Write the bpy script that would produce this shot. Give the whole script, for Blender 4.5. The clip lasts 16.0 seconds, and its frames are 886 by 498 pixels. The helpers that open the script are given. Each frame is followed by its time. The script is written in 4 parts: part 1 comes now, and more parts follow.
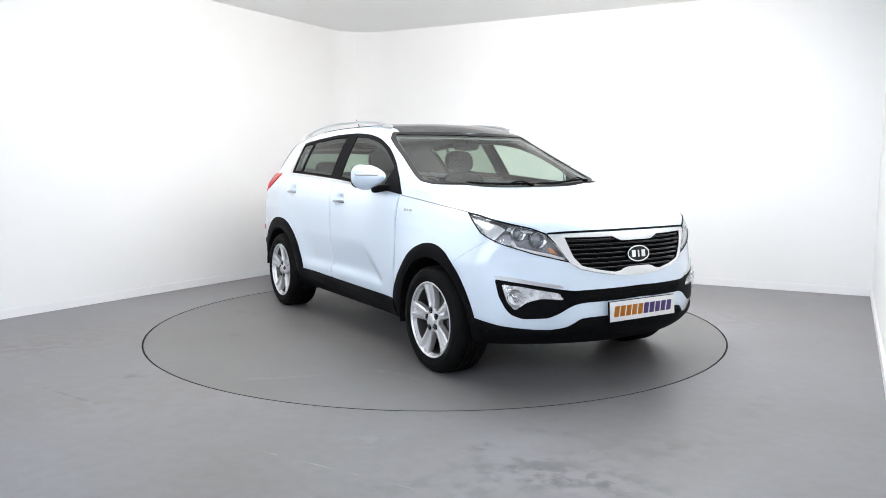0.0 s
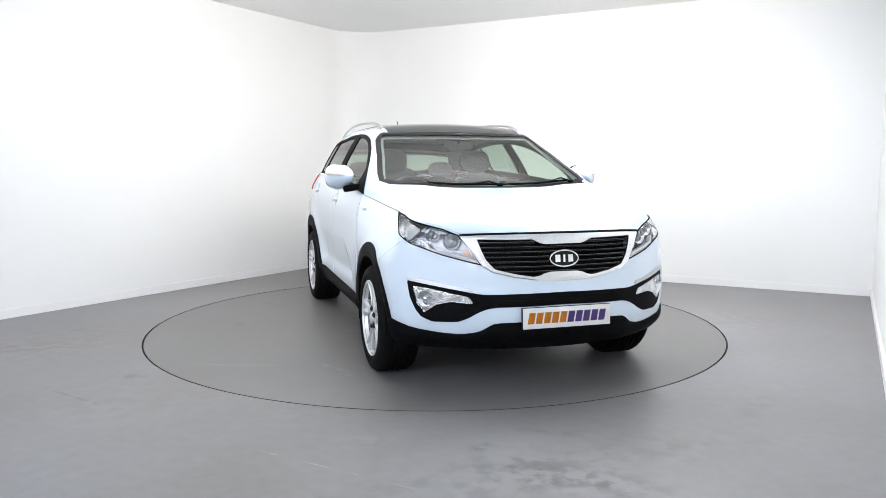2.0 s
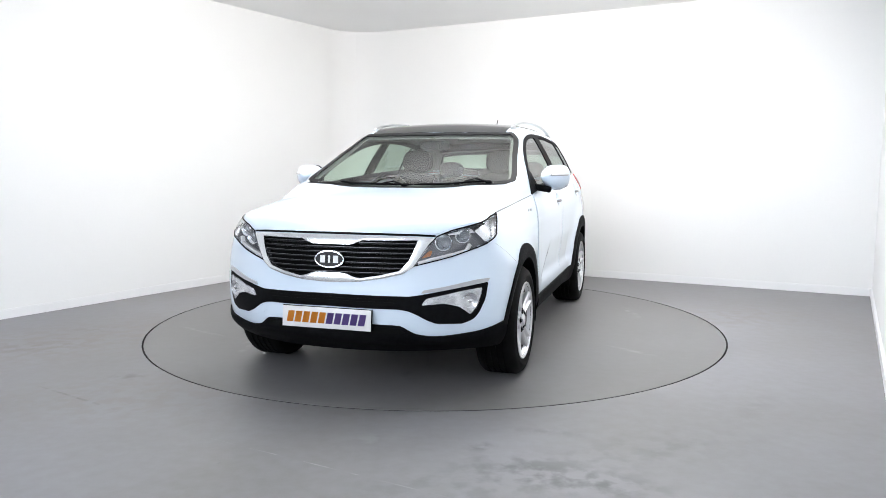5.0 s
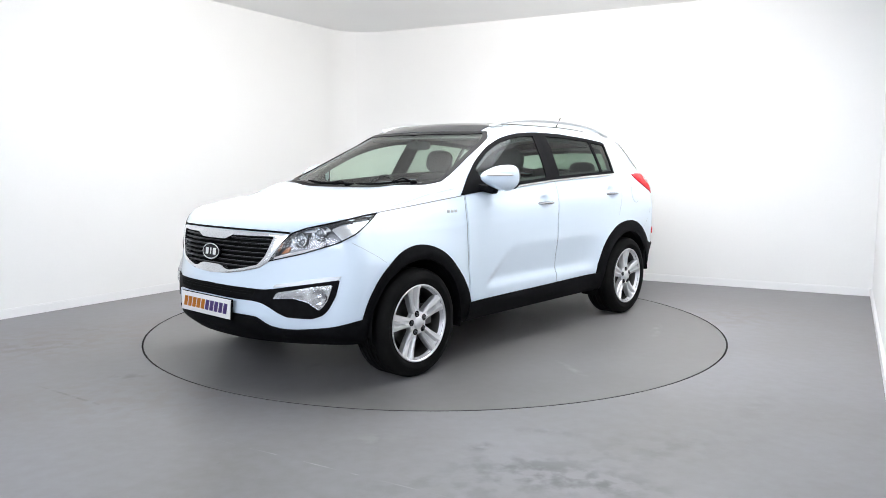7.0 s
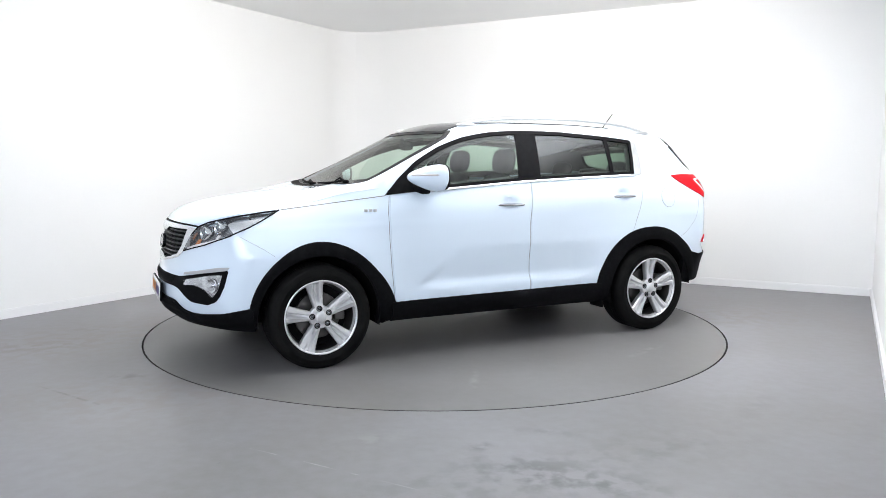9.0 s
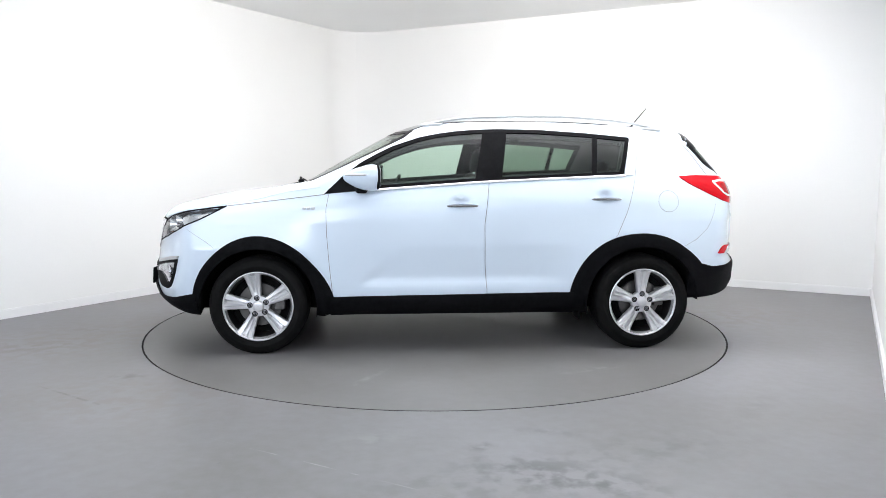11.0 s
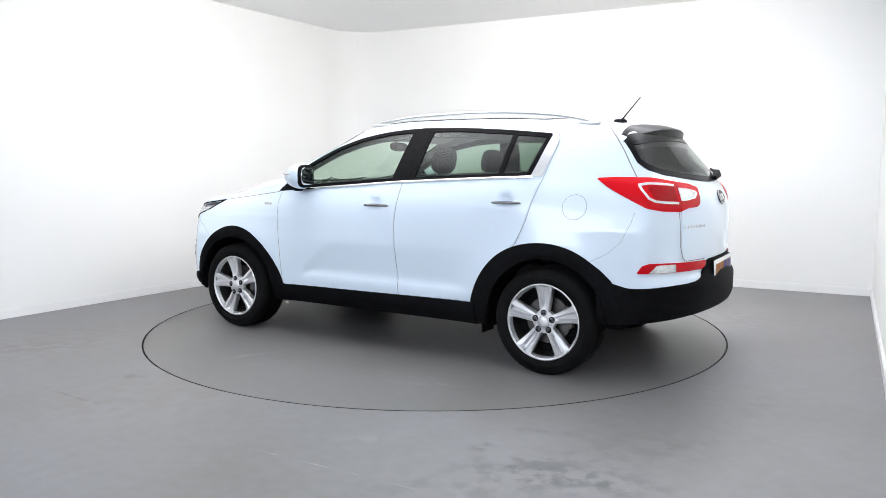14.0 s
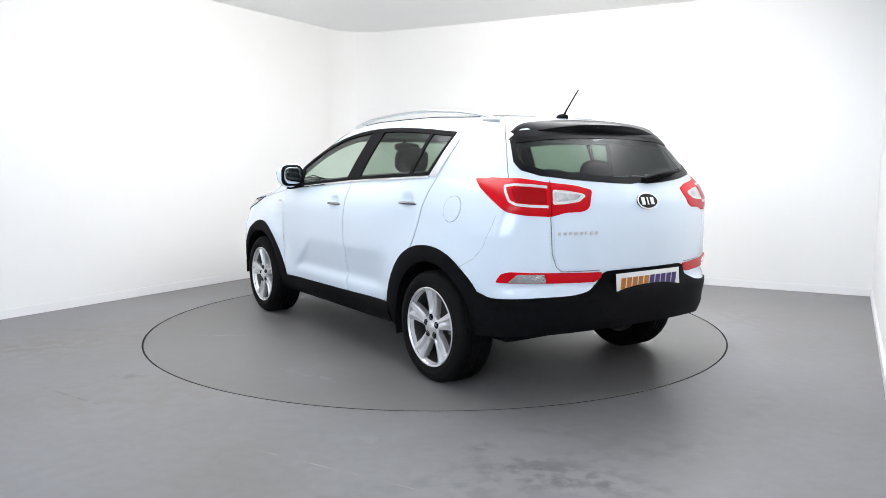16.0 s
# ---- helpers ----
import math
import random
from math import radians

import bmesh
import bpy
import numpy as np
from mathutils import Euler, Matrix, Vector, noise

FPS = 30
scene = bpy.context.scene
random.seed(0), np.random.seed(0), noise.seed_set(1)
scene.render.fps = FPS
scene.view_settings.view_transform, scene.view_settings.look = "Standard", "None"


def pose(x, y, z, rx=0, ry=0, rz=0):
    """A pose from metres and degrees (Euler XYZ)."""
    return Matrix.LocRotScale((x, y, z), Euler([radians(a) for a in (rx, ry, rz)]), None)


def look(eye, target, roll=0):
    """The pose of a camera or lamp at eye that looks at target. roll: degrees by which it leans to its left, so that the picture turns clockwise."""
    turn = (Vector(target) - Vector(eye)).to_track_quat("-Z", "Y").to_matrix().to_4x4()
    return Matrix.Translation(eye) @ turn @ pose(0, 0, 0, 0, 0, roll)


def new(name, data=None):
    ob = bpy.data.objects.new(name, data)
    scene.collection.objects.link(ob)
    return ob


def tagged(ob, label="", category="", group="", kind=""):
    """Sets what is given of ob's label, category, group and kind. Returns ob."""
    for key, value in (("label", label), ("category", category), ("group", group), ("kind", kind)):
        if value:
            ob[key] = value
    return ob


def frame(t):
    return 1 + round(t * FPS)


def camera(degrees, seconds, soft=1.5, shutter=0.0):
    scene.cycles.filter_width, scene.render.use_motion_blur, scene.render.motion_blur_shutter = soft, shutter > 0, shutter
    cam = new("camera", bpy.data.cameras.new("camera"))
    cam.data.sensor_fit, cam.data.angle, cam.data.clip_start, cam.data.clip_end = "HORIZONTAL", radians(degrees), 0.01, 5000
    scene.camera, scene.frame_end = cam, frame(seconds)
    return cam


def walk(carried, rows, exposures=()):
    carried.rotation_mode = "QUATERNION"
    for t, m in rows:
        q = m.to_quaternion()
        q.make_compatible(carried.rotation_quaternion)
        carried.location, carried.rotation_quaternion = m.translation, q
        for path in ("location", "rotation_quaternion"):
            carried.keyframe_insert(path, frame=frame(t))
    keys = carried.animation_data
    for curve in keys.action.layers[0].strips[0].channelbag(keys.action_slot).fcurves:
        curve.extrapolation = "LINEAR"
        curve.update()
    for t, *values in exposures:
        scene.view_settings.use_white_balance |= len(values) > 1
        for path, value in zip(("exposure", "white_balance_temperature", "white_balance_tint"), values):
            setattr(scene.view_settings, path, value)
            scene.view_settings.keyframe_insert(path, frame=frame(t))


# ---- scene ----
cam = camera(61.88, 16.0, soft=0.8)
EYE = pose(0, -5.973, 1.266, 90 - 6.355, 0, -0.553) @ pose(0, 0, 0, 0, 0, 0.07)
walk(cam, [(0.0, EYE), (16.0, EYE)])

# heading of the car on the turntable: seconds, degrees
HEADING = [(0, -58.45), (0.5, -59.7), (1, -62.63), (1.5, -66.96), (2, -72.9), (2.5, -78.66), (3, -84.75), (3.5, -90.55),
           (4, -96.69), (6.5, -125.82), (7, -131.78), (7.5, -137.39), (8, -143.31), (8.5, -148.84), (9, -154.72),
           (11.5, -182.14), (12, -188.26), (12.5, -194.3), (13, -200.27), (13.5, -206.23), (14, -212.06), (14.5, -217.94),
           (15, -223.89), (15.5, -229.57), (16, -235.69)]

# ---- light ----
world = bpy.data.worlds.new("world")
scene.world = world
world.use_nodes = True
world.node_tree.nodes["Background"].inputs[0].default_value = (0.9, 0.95, 1, 1)
world.node_tree.nodes["Background"].inputs[1].default_value = 0.3
scene.view_settings.exposure = -0.34


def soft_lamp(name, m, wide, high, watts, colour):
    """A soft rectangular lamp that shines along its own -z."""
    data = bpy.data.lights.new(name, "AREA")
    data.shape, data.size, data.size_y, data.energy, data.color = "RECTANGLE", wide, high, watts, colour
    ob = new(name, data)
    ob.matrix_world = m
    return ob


# unseen: a large softbox assumed along the near wall, and a ceiling panel
BLUE, WARM, NEUTRAL = (0.81, 0.88, 1.0), (1.0, 0.94, 0.86), (0.90, 0.93, 1.0)
soft_lamp("softbox", look((-2.7, -6.0, 2.15), (-0.9, -2.5, 1.75)), 4.8, 1.5, 165, BLUE)
soft_lamp("ceiling_panel", pose(2.1, -0.1, 2.985, 0, 0, 57), 1.6, 1.2, 28, NEUTRAL)
# added fills without fixtures, to brighten the rounded corner and the ceiling
soft_lamp("corner_fill", look((0.3, -0.4, 2.74), (-0.65, 3.0, 4.2)), 3.8, 0.36, 84, WARM)
soft_lamp("ceiling_fill", pose(0.35, -0.6, 2.6, 180, 0, 0), 4.4, 1.6, 212, (0.92, 0.94, 1.0))


# ---- materials ----
def material(name, colour, rough=0.5, metal=0.0, coat=0.0, **inputs):
    m = bpy.data.materials.new(name)
    m.use_nodes = True
    p = m.node_tree.nodes["Principled BSDF"]
    p.inputs["Base Color"].default_value = (*colour, 1)
    p.inputs["Roughness"].default_value, p.inputs["Metallic"].default_value = rough, metal
    p.inputs["Coat Weight"].default_value, p.inputs["Coat Roughness"].default_value = coat, 0.05
    for k, v in inputs.items():
        p.inputs[k.replace("_", " ")].default_value = v
    return m


def grain(m, scale, low, high, rough=None, bump=0.0, detail=6, second=None, stretch=(1, 1, 1)):
    """Two scales of noise on a material's colour, with roughness and relief."""
    t = m.node_tree
    p = t.nodes["Principled BSDF"]
    coord = t.nodes.new("ShaderNodeTexCoord")
    mapping = t.nodes.new("ShaderNodeMapping")
    mapping.inputs["Scale"].default_value = stretch
    t.links.new(coord.outputs["Object"], mapping.inputs[0])
    a = t.nodes.new("ShaderNodeTexNoise")
    a.inputs["Scale"].default_value, a.inputs["Detail"].default_value = scale, detail
    t.links.new(mapping.outputs[0], a.inputs["Vector"])
    b = t.nodes.new("ShaderNodeTexNoise")
    b.inputs["Scale"].default_value, b.inputs["Detail"].default_value = second or scale * 12, 4
    t.links.new(mapping.outputs[0], b.inputs["Vector"])
    mix = t.nodes.new("ShaderNodeMath")
    mix.operation = "MULTIPLY_ADD"
    mix.inputs[1].default_value = 0.35
    t.links.new(b.outputs[0], mix.inputs[0])
    t.links.new(a.outputs[0], mix.inputs[2])
    ramp = t.nodes.new("ShaderNodeValToRGB")
    ramp.color_ramp.elements[0].position, ramp.color_ramp.elements[1].position = 0.45, 0.9
    ramp.color_ramp.elements[0].color, ramp.color_ramp.elements[1].color = (*low, 1), (*high, 1)
    t.links.new(mix.outputs[0], ramp.inputs[0])
    t.links.new(ramp.outputs[0], p.inputs["Base Color"])
    if rough:
        r = t.nodes.new("ShaderNodeMapRange")
        r.inputs["To Min"].default_value, r.inputs["To Max"].default_value = rough
        t.links.new(mix.outputs[0], r.inputs[0])
        t.links.new(r.outputs[0], p.inputs["Roughness"])
    if bump:
        k = t.nodes.new("ShaderNodeBump")
        k.inputs["Strength"].default_value, k.inputs["Distance"].default_value = 1.0, bump
        t.links.new(b.outputs[0], k.inputs["Height"])
        t.links.new(k.outputs[0], p.inputs["Normal"])
    return m


def stain(m, spots):
    """Scuffs and dirt on a floor: x, y, turn, length, width, darkness (below 0: paler), brown or not."""
    t = m.node_tree
    p = t.nodes["Principled BSDF"]
    coord = t.nodes.new("ShaderNodeTexCoord")
    rough = t.nodes.new("ShaderNodeTexNoise")
    rough.inputs["Scale"].default_value, rough.inputs["Detail"].default_value = 9, 8
    t.links.new(coord.outputs["Object"], rough.inputs["Vector"])
    for x, y, turn, long, wide, dark, brown in [(*p, False) if len(p) == 6 else p for p in spots]:
        place_ = t.nodes.new("ShaderNodeMapping")
        place_.vector_type = "TEXTURE"
        place_.inputs["Location"].default_value = (x, y, 0)
        place_.inputs["Rotation"].default_value = (0, 0, radians(turn))
        place_.inputs["Scale"].default_value = (long, wide, 1)
        t.links.new(coord.outputs["Object"], place_.inputs[0])
        far = t.nodes.new("ShaderNodeVectorMath")
        far.operation = "LENGTH"
        t.links.new(place_.outputs[0], far.inputs[0])
        fade = t.nodes.new("ShaderNodeMapRange")
        fade.inputs["From Min"].default_value, fade.inputs["From Max"].default_value = 1.0, 0.2
        t.links.new(far.outputs["Value"], fade.inputs[0])
        spotty = t.nodes.new("ShaderNodeMapRange")
        spotty.inputs["From Min"].default_value, spotty.inputs["From Max"].default_value = 0.44, 0.60
        t.links.new(rough.outputs[0], spotty.inputs[0])
        mask = t.nodes.new("ShaderNodeMath")
        mask.operation = "MULTIPLY"
        t.links.new(fade.outputs[0], mask.inputs[0])
        t.links.new(spotty.outputs[0], mask.inputs[1])
        k = t.nodes.new("ShaderNodeMath")
        k.operation = "MULTIPLY"
        k.inputs[1].default_value = abs(dark)
        t.links.new(mask.outputs[0], k.inputs[0])
        mix = t.nodes.new("ShaderNodeMix")
        mix.data_type = "RGBA"
        t.links.new(k.outputs[0], mix.inputs[0])
        t.links.new(p.inputs["Base Color"].links[0].from_socket, mix.inputs[6])
        mix.inputs[7].default_value = (0.17, 0.145, 0.125, 1) if brown else (0.035, 0.034, 0.034, 1) if dark > 0 else (0.32, 0.32, 0.31, 1)
        t.links.new(mix.outputs[2], p.inputs["Base Color"])
    return m


def pane(name, tint, rough=0.0, gloss=0.045):
    """A thin pane: what is behind shows tinted, with a gloss over it that grows towards grazing."""
    m = bpy.data.materials.new(name)
    m.use_nodes = True
    t = m.node_tree
    t.nodes.clear()
    out = t.nodes.new("ShaderNodeOutputMaterial")
    clear, shine, mix, weight = (t.nodes.new("ShaderNode" + k) for k in ("BsdfTransparent", "BsdfGlossy", "MixShader", "LayerWeight"))
    clear.inputs[0].default_value = (*tint, 1)
    shine.inputs["Roughness"].default_value, weight.inputs["Blend"].default_value = rough, 0.5
    power, scale = t.nodes.new("ShaderNodeMath"), t.nodes.new("ShaderNodeMath")
    power.operation, power.inputs[1].default_value = "POWER", 5.0
    scale.operation, scale.inputs[1].default_value, scale.inputs[2].default_value = "MULTIPLY_ADD", 0.85, gloss
    t.links.new(weight.outputs["Facing"], power.inputs[0])
    t.links.new(power.outputs[0], scale.inputs[0])
    t.links.new(scale.outputs[0], mix.inputs[0])
    t.links.new(clear.outputs[0], mix.inputs[1])
    t.links.new(shine.outputs[0], mix.inputs[2])
    t.links.new(mix.outputs[0], out.inputs[0])
    return m


WALL = grain(material("white_wall_paint", (0.82, 0.82, 0.81), 0.6), 0.8, (0.81, 0.81, 0.80), (0.835, 0.835, 0.825), (0.5, 0.7), 0.0004, second=60)
CEIL = grain(material("white_ceiling_paint", (0.84, 0.84, 0.82), 0.8), 0.8, (0.88, 0.88, 0.87), (0.90, 0.90, 0.89), None, 0.0004, second=50)
TRIM = material("white_gloss_paint", (0.82, 0.82, 0.82), 0.3)
FLOOR = grain(material("grey_resin_floor", (0.15, 0.15, 0.15), 0.4), 0.7, (0.154, 0.147, 0.144), (0.232, 0.229, 0.242), (0.3, 0.5), 0.0006, second=14)
# toned below the floor's grey to stand in for shade under the car
DISC = grain(material("grey_resin_turntable", (0.15, 0.15, 0.15), 0.4), 0.8, (0.127, 0.121, 0.117), (0.190, 0.185, 0.186), (0.3, 0.5), 0.0006, second=12)
stain(FLOOR, [(0.20, -2.73, 0, 0.10, 0.08, 0.5), (0.42, -3.02, -25, 0.42, 0.20, 0.45), (0.72, -3.15, -20, 0.3, 0.15, 0.4), (-1.87, -1.59, 0, 0.13, 0.10, 0.45),
              (-1.98, -2.0, -34, 0.42, 0.015, 0.6), (-2.65, -0.29, 0, 0.25, 0.12, 0.25), (-0.93, -2.92, 0, 0.015, 0.02, 0.9), (0.55, -2.55, -10, 0.3, 0.08, 0.25), (-2.9, -0.9, 30, 0.6, 0.25, 0.2), (1.7, -2.2, 50, 0.5, 0.1, 0.15), (-0.46, -2.96, -29.7, 0.75, 0.007, -0.8), (-0.31, -2.64, 25, 0.25, 0.12, -0.25), (1.0, -2.75, 15, 0.7, 0.25, 0.2),
              (-2.7, -0.7, 35, 1.3, 0.8, 0.55, True), (-1.7, -2.0, 0, 1.0, 0.6, 0.45, True), (2.6, 0.2, 20, 1.0, 0.7, 0.4, True), (0.3, -3.1, 10, 0.8, 0.35, 0.25)])
stain(DISC, [(1.20, -1.02, 20, 0.22, 0.05, -0.5), (-0.4, -1.55, 0, 0.18, 0.07, 0.35), (1.55, 0.35, 40, 0.20, 0.06, 0.4), (-1.6, 0.5, 10, 0.3, 0.03, 0.4), (0.5, 1.6, 60, 0.25, 0.04, -0.35), (-1.2, -1.2, 30, 0.22, 0.1, 0.3), (0.9, -1.6, 70, 0.35, 0.03, -0.4), (-0.9, 1.5, 20, 0.3, 0.05, -0.35), (0.2, -0.9, 40, 1.2, 0.8, 0.4, True), (-1.5, -0.3, 80, 0.5, 0.3, 0.3, True)])
# slot walls coloured near black, so the gap looks shaded all round
PIT = material("dark_gap", (0.02, 0.018, 0.015), 0.8)
PAINT = material("white_car_paint", (0.71, 0.815, 0.92), 0.3, coat=1.0)
BLACK = grain(material("black_textured_plastic", (0.02, 0.02, 0.022), 0.6, Specular_IOR_Level=0.3), 30, (0.003, 0.003, 0.0036), (0.007, 0.007, 0.008), (0.5, 0.65), 0.0002, second=900)
BLACK.node_tree.nodes["Principled BSDF"].inputs["Specular IOR Level"].default_value = 0.06
GLOSSBLACK = material("gloss_black", (0.008, 0.008, 0.009), 0.12, coat=0.5)
RUBBER = grain(material("tyre_rubber", (0.02, 0.02, 0.02), 0.7), 12, (0.003, 0.003, 0.003), (0.008, 0.0078, 0.0075), (0.6, 0.8), 0.0002, second=300)
RUBBER.node_tree.nodes["Principled BSDF"].inputs["Specular IOR Level"].default_value = 0.12
ALLOY = material("silver_alloy", (0.72, 0.72, 0.73), 0.4, 0.75, coat=0.15)
CHROME = material("chrome", (0.75, 0.76, 0.77), 0.08, 1.0)
SATIN = material("satin_silver", (0.6, 0.61, 0.62), 0.3, 1.0)
CLEAR = pane("clear_glass", (0.73, 0.85, 0.77))
TINT = pane("privacy_glass", (0.38, 0.48, 0.41))
ROOFGLASS = material("dark_roof_glass", (0.02, 0.02, 0.022), 0.1, Specular_IOR_Level=0.5)


# ---- mesh helpers ----
def mesh_object(name, verts, faces, mat, parent=None, label="", smooth=True, sharp=0.6):
    me = bpy.data.meshes.new(name)
    me.from_pydata([tuple(map(float, v)) for v in verts], [], [tuple(map(int, f)) for f in faces])
    me.materials.append(mat)
    ob = new(name, me)
    if smooth:
        me.polygons.foreach_set("use_smooth", [True] * len(me.polygons))
        if sharp:
            me.set_sharp_from_angle(angle=sharp)
    if parent:
        ob.parent = parent
    if label:
        tagged(ob, label)
    return ob


def part(name, bm, mat, parent=None, label="", smooth=True, sharp=0.6, turn=True):
    if turn:
        bmesh.ops.recalc_face_normals(bm, faces=bm.faces)
    me = bpy.data.meshes.new(name)
    bm.to_mesh(me)
    bm.free()
    me.materials.append(mat)
    ob = new(name, me)
    if smooth:
        me.polygons.foreach_set("use_smooth", [True] * len(me.polygons))
        if sharp:
            me.set_sharp_from_angle(angle=sharp)
    if parent:
        ob.parent = parent
    if label:
        tagged(ob, label)
    return ob


def structure(ob, label, category):
    return tagged(ob, label, category, kind="structure")


# ---- the room ----
H = 3.0
LEFT_A, CORNER, BACK_B, NEAR_R = (Vector(p) for p in ((-6.37, -4.2), (-1.087, 4.07), (4.3, 1.18), (-0.45, -7.3)))


def fillet(a, c, b, r, n=14):
    """Points of the rounded corner c between a and b."""
    d1, d2 = (a - c).normalized(), (b - c).normalized()
    half = d1.angle(d2) / 2
    cut = r / math.tan(half)
    p, q = c + d1 * cut, c + d2 * cut
    o = c + (d1 + d2).normalized() * (r / math.sin(half))
    out = []
    for i in range(n + 1):
        k = i / n
        v = (p - o).lerp(q - o, k).normalized() * r
        out.append(o + v)
    return out


def wall(name, pts, thick, z0, z1, mat):
    """A wall along the inner line pts, thick metres to the outside."""
    pts = [Vector(p) for p in pts]
    bm = bmesh.new()
    cols = []
    for i, p in enumerate(pts):
        a, b = pts[max(i - 1, 0)], pts[min(i + 1, len(pts) - 1)]
        d = (b - a).normalized()
        n = Vector((-d.y, d.x))
        q = p + n * thick
        cols.append([bm.verts.new((*v, z)) for v, z in ((p, z0), (p, z1), (q, z1), (q, z0))])
    for c, d in zip(cols, cols[1:]):
        for i in range(4):
            bm.faces.new((c[i], d[i], d[(i + 1) % 4], c[(i + 1) % 4]))
    bm.faces.new(cols[0]), bm.faces.new(cols[-1])
    return part(name, bm, mat)


def build_room():
    arc = fillet(LEFT_A, CORNER, BACK_B, 0.55)
    mid = len(arc) // 2
    runs = {"left": [LEFT_A] + arc[:mid + 1], "back": arc[mid:] + [BACK_B], "right": [BACK_B, NEAR_R], "near": [NEAR_R, LEFT_A]}
    for k, pts in runs.items():
        structure(wall("wall_" + k, pts, 0.15, 0, H, WALL), "plain white painted studio wall", "wall")
        structure(wall("baseboard_" + k, pts, -0.016, 0, 0.068, TRIM), "white painted baseboard along the wall", "baseboard")
        structure(wall("baseboard_cap_" + k, pts, -0.011, 0.068, 0.078, TRIM), "white rounded top edge of the baseboard", "baseboard")
    bm = bmesh.new()
    bmesh.ops.create_cube(bm, size=1, matrix=Matrix.Translation((-1, -1.5, H + 0.05)) @ Matrix.Diagonal((16, 16, 0.1, 1)))
    structure(part("ceiling", bm, CEIL, smooth=False), "plain white painted ceiling", "ceiling")
    bm = bmesh.new()
    n = 160
    rings = []
    for r, z in ((2.243, 0.0), (2.6, 0.0), (4.0, 0.0), (10.0, 0.0)):
        rings.append([bm.verts.new((r * math.cos(2 * math.pi * i / n), r * math.sin(2 * math.pi * i / n), z)) for i in range(n)])
    for a, b in zip(rings, rings[1:]):
        for i in range(n):
            bm.faces.new((a[i], a[(i + 1) % n], b[(i + 1) % n], b[i]))
    ob = structure(part("floor", bm, FLOOR, smooth=False), "grey resin-coated floor with faint scuffs and stains", "floor")
    bm = bmesh.new()
    rings = [[bm.verts.new((r * math.cos(2 * math.pi * i / n), r * math.sin(2 * math.pi * i / n), z)) for i in range(n)] for r, z in ((2.2425, -0.0005), (2.2425, -0.06), (2.1, -0.06))]
    for p, q in zip(rings, rings[1:]):
        for i in range(n):
            bm.faces.new((p[i], p[(i + 1) % n], q[(i + 1) % n], q[i]))
    structure(part("pit_floor", bm, PIT, smooth=False), "dark gap round the turntable in the floor", "floor")


def build_turntable():
    bm = bmesh.new()
    n, prof = 160, ((0.0, 0.0), (1.2, 0.0), (2.229, 0.0), (2.2305, -0.0015))
    rings = [[bm.verts.new((0, 0, 0))]]
    for r, z in prof[1:]:
        rings.append([bm.verts.new((r * math.cos(2 * math.pi * i / n), r * math.sin(2 * math.pi * i / n), z)) for i in range(n)])
    for i in range(n):
        bm.faces.new((rings[0][0], rings[1][i], rings[1][(i + 1) % n]))
        for a, b in zip(rings[1:], rings[2:]):
            bm.faces.new((a[i], b[i], b[(i + 1) % n], a[(i + 1) % n]))
    table = tagged(part("turntable", bm, DISC, sharp=0.4), "round grey vehicle turntable flush with the floor", "turntable")
    bm = bmesh.new()
    rings = [[bm.verts.new((r * math.cos(2 * math.pi * i / n), r * math.sin(2 * math.pi * i / n), z)) for i in range(n)] for r, z in ((2.2305, -0.0015), (2.2305, -0.05))]
    for i in range(n):
        bm.faces.new((rings[0][i], rings[0][(i + 1) % n], rings[1][(i + 1) % n], rings[1][i]))
    part("turntable_edge", bm, PIT, table, "edge coloured dark to shade the gap")
    return table


build_room()
turntable = build_turntable()


# ---- the shape of the car: x forward, y to its left, z up ----
def curve(xs, ys):
    """A smooth monotone curve through knots."""
    xs, ys = np.array(xs, float), np.array(ys, float)
    h, d = np.diff(xs), np.diff(ys) / np.diff(xs)
    m = np.zeros(len(xs))
    m[0], m[-1] = d[0], d[-1]
    for i in range(1, len(xs) - 1):
        if d[i - 1] * d[i] > 0:
            w1, w2 = 2 * h[i] + h[i - 1], h[i] + 2 * h[i - 1]
            m[i] = (w1 + w2) / (w1 / d[i - 1] + w2 / d[i])

    def f(x):
        x = np.clip(x, xs[0], xs[-1])
        i = np.clip(np.searchsorted(xs, x) - 1, 0, len(xs) - 2)
        t = (x - xs[i]) / h[i]
        return ((1 + 2 * t) * (1 - t) ** 2 * ys[i] + t * (1 - t) ** 2 * h[i] * m[i] + t * t * (3 - 2 * t) * ys[i + 1] - t * t * (1 - t) * h[i] * m[i + 1])
    return f


AXLE, HUB_Z, TYRE_R = 1.32, 0.329, 0.331
top_front = curve([0.9, 1.1, 1.25, 1.55, 1.8, 1.95, 2.05, 2.12, 2.3], [1.165, 1.135, 1.118, 1.085, 1.045, 1.005, 0.965, 0.925, 0.78])
top_screen = curve([-0.3, 0.2, 0.42, 0.7, 1.0, 1.14, 1.4], [1.80, 1.615, 1.515, 1.365, 1.19, 1.105, 0.94])
top_roof = curve([-2.3, -1.85, -1.6, -1.2, -0.7, -0.2, 0.15, 0.4, 0.7, 1.2], [1.44, 1.520, 1.553, 1.590, 1.612, 1.613, 1.592, 1.550, 1.49, 1.38])
nose = curve([0.2, 0.29, 0.36, 0.45, 0.55, 0.65, 0.75, 0.85, 0.92, 1.05], [2.03, 2.10, 2.165, 2.185, 2.18, 2.165, 2.15, 2.135, 2.11, 2.03])
